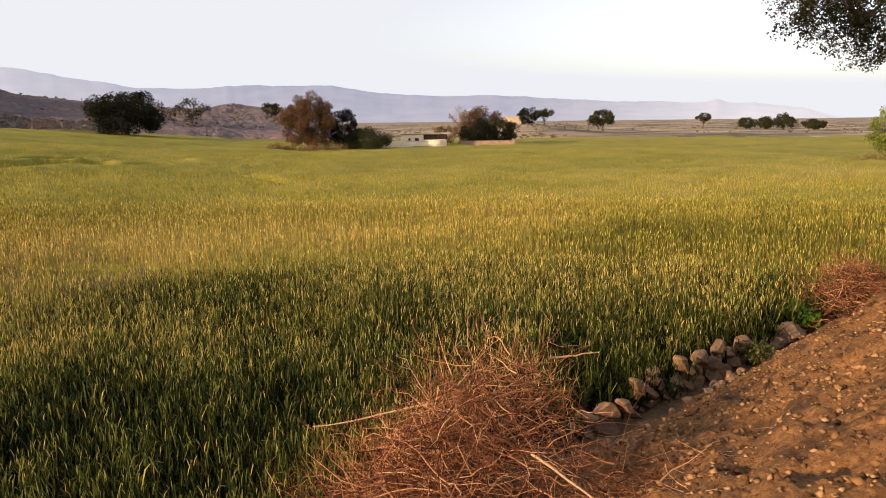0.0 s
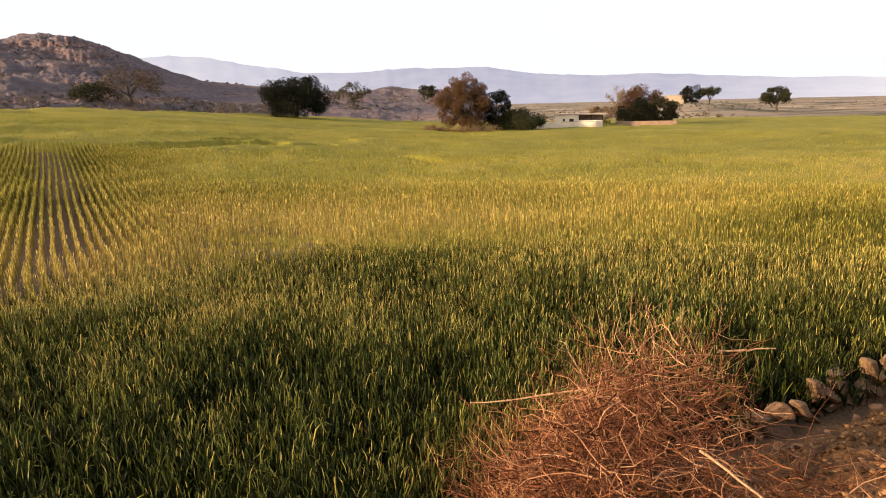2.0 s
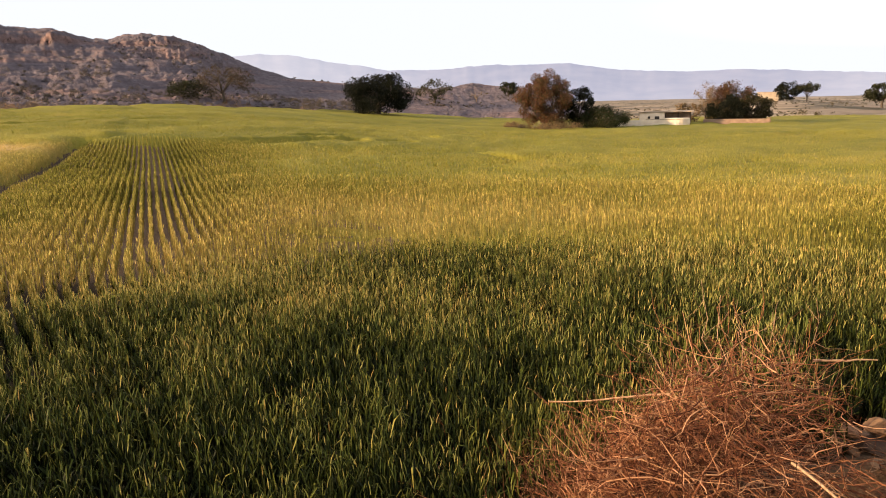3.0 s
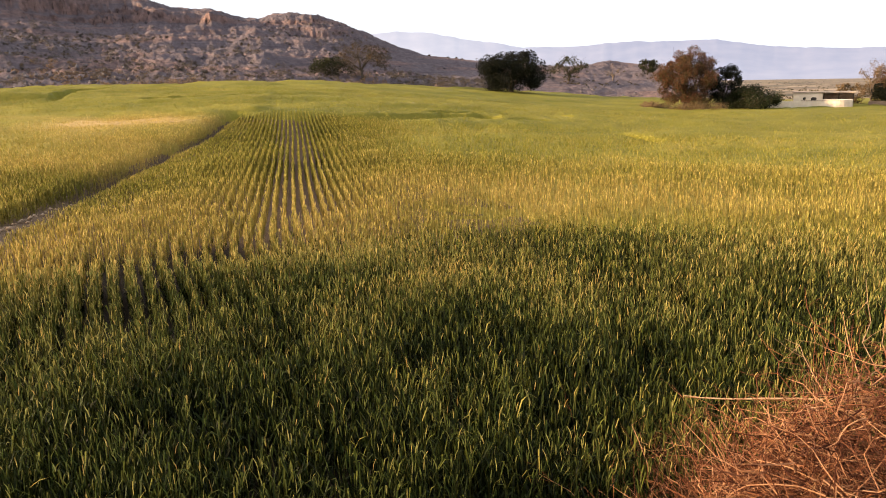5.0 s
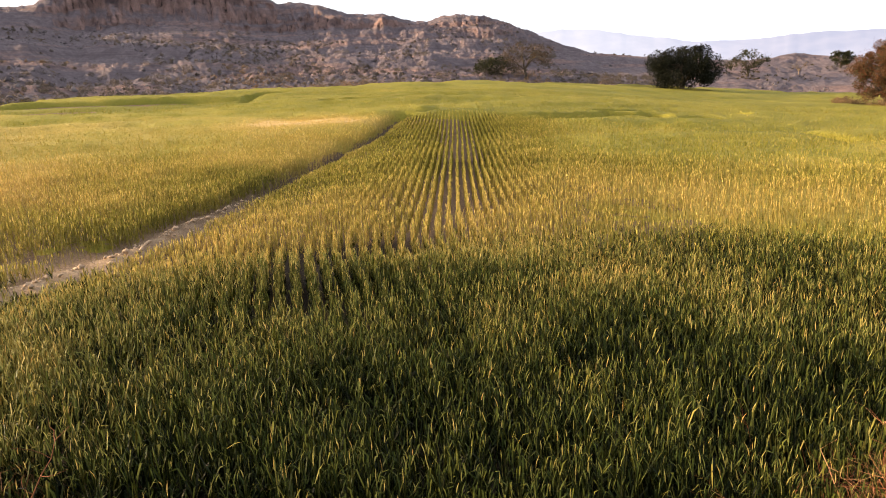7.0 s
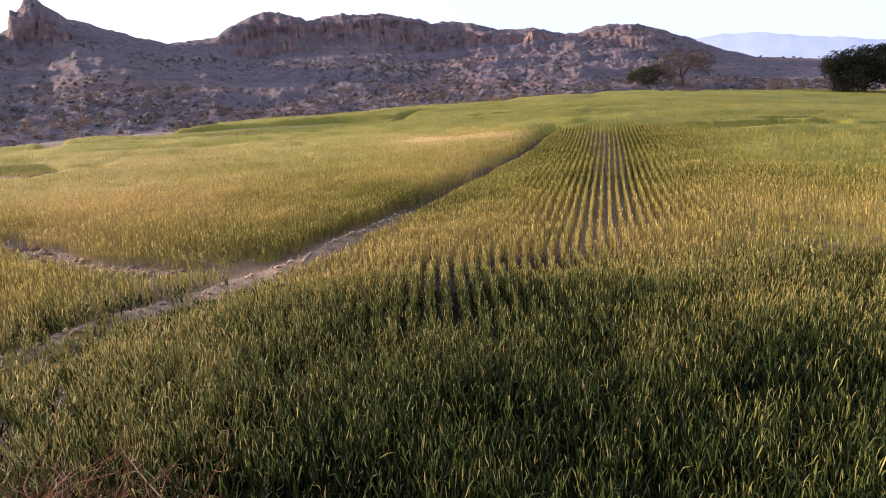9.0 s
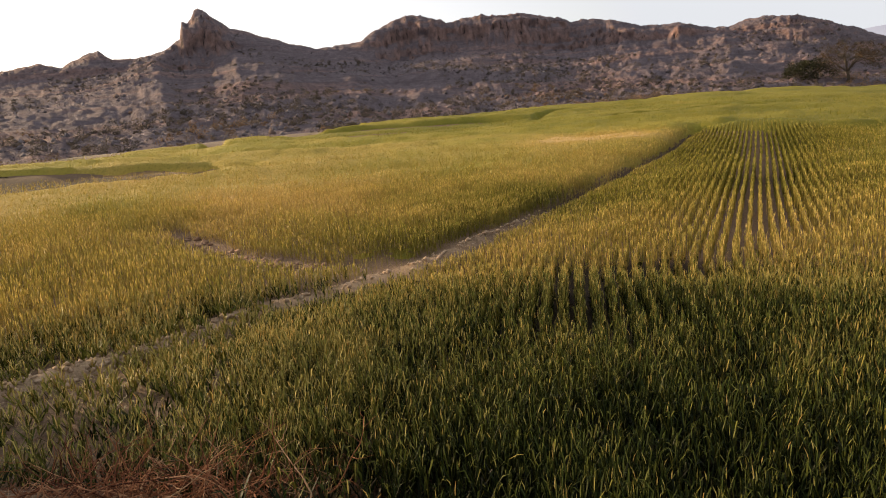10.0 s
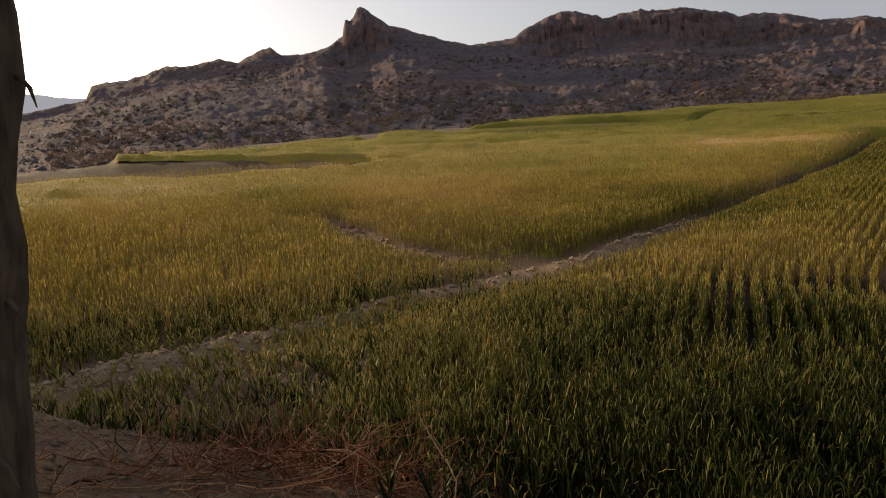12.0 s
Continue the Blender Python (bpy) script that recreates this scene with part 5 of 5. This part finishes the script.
def dead_branches(parent, spots, seed):
    """Long bare branches with side twigs, lying and poking up out of a thin heap."""
    g = np.random.default_rng(seed)
    o = np.array(parent.matrix_basis.translation)
    for x, y in spots:
        p = np.array([x, y, float(land(x, y)) + 0.03]) - o
        way = np.array([g.normal(0, 1), g.normal(0, 1), g.uniform(0.1, 0.8)])
        main = twig_line(g, p, way, g.uniform(0.7, 1.3), 0.009, 8, 0.30)
        main = [(np.array([q[0], q[1], max(q[2], float(land(q[0] + o[0], q[1] + o[1])) - o[2] + 0.02)]), w) for q, w in main]
        side = [twig_line(g, main[j][0], g.normal(0, 1, 3) + np.array([0, 0, 0.4]), g.uniform(0.15, 0.42), 0.0045, 4, 0.35) for j in (2, 3, 4, 5, 6, 7)]
        wood = pale_wood if g.random() < 0.5 else twig_mat
        V, F = tubes([main], 5)
        branch = link("dead_branch", V, F, wood, parent, "long bare branch with side twigs")
        for line in side:
            V, F = tubes([line], 4)
            link("side_twig", V, F, wood, branch)


def stick(name, parent, a, b, radius, mat, label, seed):
    """A long stick lying across a pile, between two places in the world."""
    g = np.random.default_rng(seed)
    o = parent.matrix_basis.translation
    a, b = np.array(a) - np.array(o), np.array(b) - np.array(o)
    line = [(a + (b - a) * s + g.normal(0, 0.012, 3), radius * (1 - 0.5 * s)) for s in np.linspace(0, 1, 8)]
    V, F = tubes([line], 6)
    link(name, V, F, mat, parent, label, smooth=True)


branch_rng = np.random.default_rng(44)
dead_branches(thin, [(-5.9 - 0.58 * a + 0.82 * b, -0.3 + 0.82 * a + 0.58 * b) for a, b in branch_rng.normal(0, 1, (26, 2)) * (1.3, 0.5)], 45)
stick("stick", front, (-0.15, 6.05, 1.14), (-1.25, 6.05, 0.92), 0.011, pale_wood, "pale straight stick", 1)
stick("stick", front, (0.62, 4.55, 1.42), (1.12, 3.85, 1.32), 0.011, pale_wood, "pale straight stick", 2)
for k in range(36):
    g = np.random.default_rng(900 + k)
    foot = np.array([0.45 + g.normal(0, 0.35), 6.3 + g.normal(0, 0.3), 1.0]) - np.array(front.matrix_basis.translation)
    lines = [twig_line(g, foot, np.array([g.normal(0, 0.5), g.normal(0, 0.3), 1.0]), g.uniform(0.6, 1.35), 0.006, 6, 0.34)]
    lines += [twig_line(g, lines[0][j][0], g.normal(0, 1, 3) + np.array([0, 0, 0.5]), g.uniform(0.15, 0.4), 0.003, 3, 0.3) for j in (2, 3, 4, 5)]
    V, F = tubes(lines[:1], 5)
    branch = link("upright_branch", V, F, pale_wood if k % 3 == 0 else twig_mat, front)
    for line in lines[1:]:
        V, F = tubes([line], 4)
        link("side_twig", V, F, pale_wood if k % 3 == 0 else twig_mat, branch)
stick("stick", front, (0.98, 6.3, 1.5), (1.5, 6.4, 1.52), 0.012, pale_wood, "pale straight stick", 3)


# ---- weeds, clods and grit ----
def weed(x, y, high, wide, colours, label, seed, count=900, leaf=0.035):
    g = np.random.default_rng(seed)
    top = empty("weed", x, y, float(land(x, y)))
    stems, ends = [], []
    for _ in range(60):
        a, m = g.uniform(0, 2 * math.pi), g.random() ** 0.6
        e = np.array([math.cos(a) * wide * m, math.sin(a) * wide * m, high * g.uniform(0.45, 1.0) * (1 - 0.4 * m)])
        stems.append([(np.array([e[0] * 0.3, e[1] * 0.3, -0.03]), 0.006), (e * np.array([0.7, 0.7, 0.6]), 0.005), (e, 0.002)])
        ends.append(e)
    mat = leafy("weed_leaf", colours, 0.3, 0.5)
    V, F = tubes(stems, 3)
    link("stems", V, F, mat, top)
    V, F = leaf_cloud(np.array(ends), np.full(60, 0.14), count, leaf)
    link("foliage", V, F, mat, top)
    return tagged(top, label, "weed")


FRESH = [(0.03, 0.07, 0.009), (0.055, 0.11, 0.013), (0.09, 0.15, 0.02)]
weed(6.35, 11.9, 0.42, 0.36, FRESH, "fresh green leafy weed beside the twig heap", 1, 1600, 0.05)
weed(7.0, 12.5, 0.38, 0.32, FRESH, "fresh green leafy weed beside the twig heap", 2, 1200, 0.05)
weed(4.75, 9.85, 0.34, 0.24, [(0.03, 0.036, 0.012), (0.06, 0.066, 0.02), (0.11, 0.11, 0.035)], "olive weed growing out of the stone wall", 3, 700, 0.026)


def scatter_grit(name, count, spots, sizes, mat, label, seed):
    """Many small angular lumps in one mesh."""
    g = np.random.default_rng(seed)
    base = np.array([[1, 0, 0], [-1, 0, 0], [0, 1, 0], [0, -1, 0], [0, 0, 1], [0, 0, -1]], float)
    tri = np.array([[0, 2, 4], [2, 1, 4], [1, 3, 4], [3, 0, 4], [2, 0, 5], [1, 2, 5], [3, 1, 5], [0, 3, 5]])
    x, y = spots(g, count)
    size = sizes[0] + (sizes[1] - sizes[0]) * g.random(len(x)) ** 2.4
    a = g.uniform(0, 2 * math.pi, len(x))
    V = base[None] * size[:, None, None] * g.uniform(0.6, 1.25, (len(x), 6, 1)) * np.array([1.1, 0.9, 0.7])
    V = V + g.normal(0, 0.18, V.shape) * size[:, None, None]
    c, s = np.cos(a)[:, None], np.sin(a)[:, None]
    V = np.stack([V[..., 0] * c - V[..., 1] * s + x[:, None], V[..., 0] * s + V[..., 1] * c + y[:, None], V[..., 2] + (land(x, y) + 0.08 * size)[:, None]], -1)
    F = tri[None] + 6 * np.arange(len(x))[:, None, None]
    ob = link(name, V.reshape(-1, 3), F.reshape(-1, 3), mat)
    return tagged(ob, label, "rubble", kind="stuff")


def on_bank(g, n):
    d, s = g.uniform(0.0, 4.0, n), g.uniform(-1.5, 13, n)
    return 0.656 * d + 0.754 * s, 5.6 - 0.754 * d + 0.656 * s


def by_pit(g, n):
    k = g.random(n)
    return np.interp(k, [0, 0.3, 0.7, 1], [p[0] for p in PIT]) + g.normal(0, 0.35, n), np.interp(k, [0, 0.3, 0.7, 1], [p[1] for p in PIT]) + g.normal(0, 0.25, n)


def by_bund(g, n):
    k = g.random(n) * 10.5
    return np.interp(k, np.arange(len(BUND)), [p[0] for p in BUND]) + g.normal(0, 0.3, n), np.interp(k, np.arange(len(BUND)), [p[1] for p in BUND]) + g.normal(0, 0.3, n)


scatter_grit("bank_grit", 17000, on_bank, (0.005, 0.044), grit_mat, "gravel and crumbled clods strewn over the bank", 1)
def on_low_bank(g, n):
    d, s = g.uniform(-0.6, 4.0, n), g.uniform(-13, -1.5, n)
    return 0.656 * d + 0.754 * s, 5.6 - 0.754 * d + 0.656 * s


scatter_grit("bank_grit", 4000, on_low_bank, (0.006, 0.05), surface("grey_grit", (0.09, 0.06, 0.042), (0.20, 0.14, 0.10), 16, 0.95, None, 1, (0.6, 0.015)), "fine gravel and crumbs of earth on the shaded bank", 4)
scatter_grit("earth_clods", 260, by_pit, (0.03, 0.16), surface("clod", (0.13, 0.075, 0.05), (0.26, 0.165, 0.115), 9, 0.95, None, 1, (0.6, 0.03)), "broken brown clods along a shallow pit", 2)
scatter_grit("bund_clods", 1800, by_bund, (0.012, 0.085), surface("dry_clod", (0.24, 0.165, 0.11), (0.40, 0.29, 0.20), 9, 0.95, None, 1, (0.6, 0.03)), "crumbs of dry earth along the field bund", 3)


def build_scree():
    """Broken rock lying on the hill."""
    g = np.random.default_rng(12)
    n = 22000
    yaw = g.uniform(14, 112, n)
    base = np.interp(yaw, EDGE_YAW, EDGE_R) + 2
    r = base + (232 - base) * g.uniform(0.03, 0.86, n) * (0.5 + 0.5 * step(26, 34, yaw))
    x, y = polar(yaw, r)
    keep = g.random(n) < step(0.36, 0.62, fbm(x, y, 20, 3))
    yaw, r, x, y = yaw[keep], r[keep], x[keep], y[keep]
    z = hill_height(yaw, r)
    size = 0.10 + 0.42 * g.random(len(x)) ** 5
    base_v = np.array([[1, 0, 0], [-1, 0, 0], [0, 1, 0], [0, -1, 0], [0, 0, 1], [0, 0, -1]], float)
    tri = np.array([[0, 2, 4], [2, 1, 4], [1, 3, 4], [3, 0, 4], [2, 0, 5], [1, 2, 5], [3, 1, 5], [0, 3, 5]])
    V = base_v[None] * size[:, None, None] * g.uniform(0.6, 1.3, (len(x), 6, 1)) + g.normal(0, 0.2, (len(x), 6, 3)) * size[:, None, None]
    V = V + np.stack([x, y, z], -1)[:, None, :]
    F = tri[None] + 6 * np.arange(len(x))[:, None, None]
    mat = leafy("scree_rock", [(0.06, 0.05, 0.055), (0.11, 0.093, 0.098), (0.16, 0.137, 0.14), (0.11, 0.075, 0.06)], 0.0, 0.95)
    tagged(link("scree", V.reshape(-1, 3), F.reshape(-1, 3), mat), "grey and brown boulders and scree on the hillside", "rock", kind="stuff")


build_scree()


def plain_scrub():
    """Low bushes dotted over the plain beyond the fields."""
    g = np.random.default_rng(21)
    yaw, r = g.uniform(-42, 34, 3600), 195 * (1 + 4.5 * g.random(3600) ** 1.6)
    x, y = polar(yaw, r)
    keep = (r > np.interp(yaw, EDGE_YAW, EDGE_R) + 6) & (fbm(x, y, 60, 3) > 0.42)
    x, y, yaw, r = x[keep], y[keep], yaw[keep], r[keep]
    z = np.array([rest(a, b) for a, b in zip(x, y)])
    size = 0.35 + 1.1 * g.random(len(x)) ** 3
    V, F = leaf_cloud(np.stack([x, y, z + 0.4 * size], 1), size, 30000, 0.26, 0.6)
    ob = link("plain_scrub", V, F, leafy("plain_scrub_leaf", [(0.03, 0.028, 0.015), (0.06, 0.048, 0.026), (0.10, 0.072, 0.04)], 0.1, 0.8))
    tagged(ob, "low dark thorn bushes dotted over the dry plain", "scrub", kind="stuff")


plain_scrub()


def twig_litter():
    """Broken twigs strewn round the brush heaps and along the bank foot."""
    g = np.random.default_rng(31)
    lines = []
    for cx, cy, wide, n in ((1.05, 4.7, 0.38, 700), (-4.6, 1.4, 1.2, 420), (-7.4, -1.2, 1.1, 420), (7.6, 11.4, 0.8, 160)):
        soil_at = local_land(cx, cy, 5.0)
        for _ in range(n):
            x, y = cx + g.normal(0, wide), cy + g.normal(0, wide)
            a = g.uniform(0, 2 * math.pi)
            p = np.array([x, y, soil_at(x, y) + 0.015])
            line = twig_line(g, p, np.array([math.cos(a), math.sin(a), 0.12 * g.normal()]), g.uniform(0.08, 0.34), 0.003, 3, 0.3)
            lines.append([(np.array([q[0], q[1], max(q[2], soil_at(q[0], q[1]) + 0.006)]), w) for q, w in line])
    V, F = tubes(lines, 3)
    tagged(link("twig_litter", V, F, twig_mat), "broken reddish twigs strewn over the bank", "twigs", kind="stuff")


twig_litter()
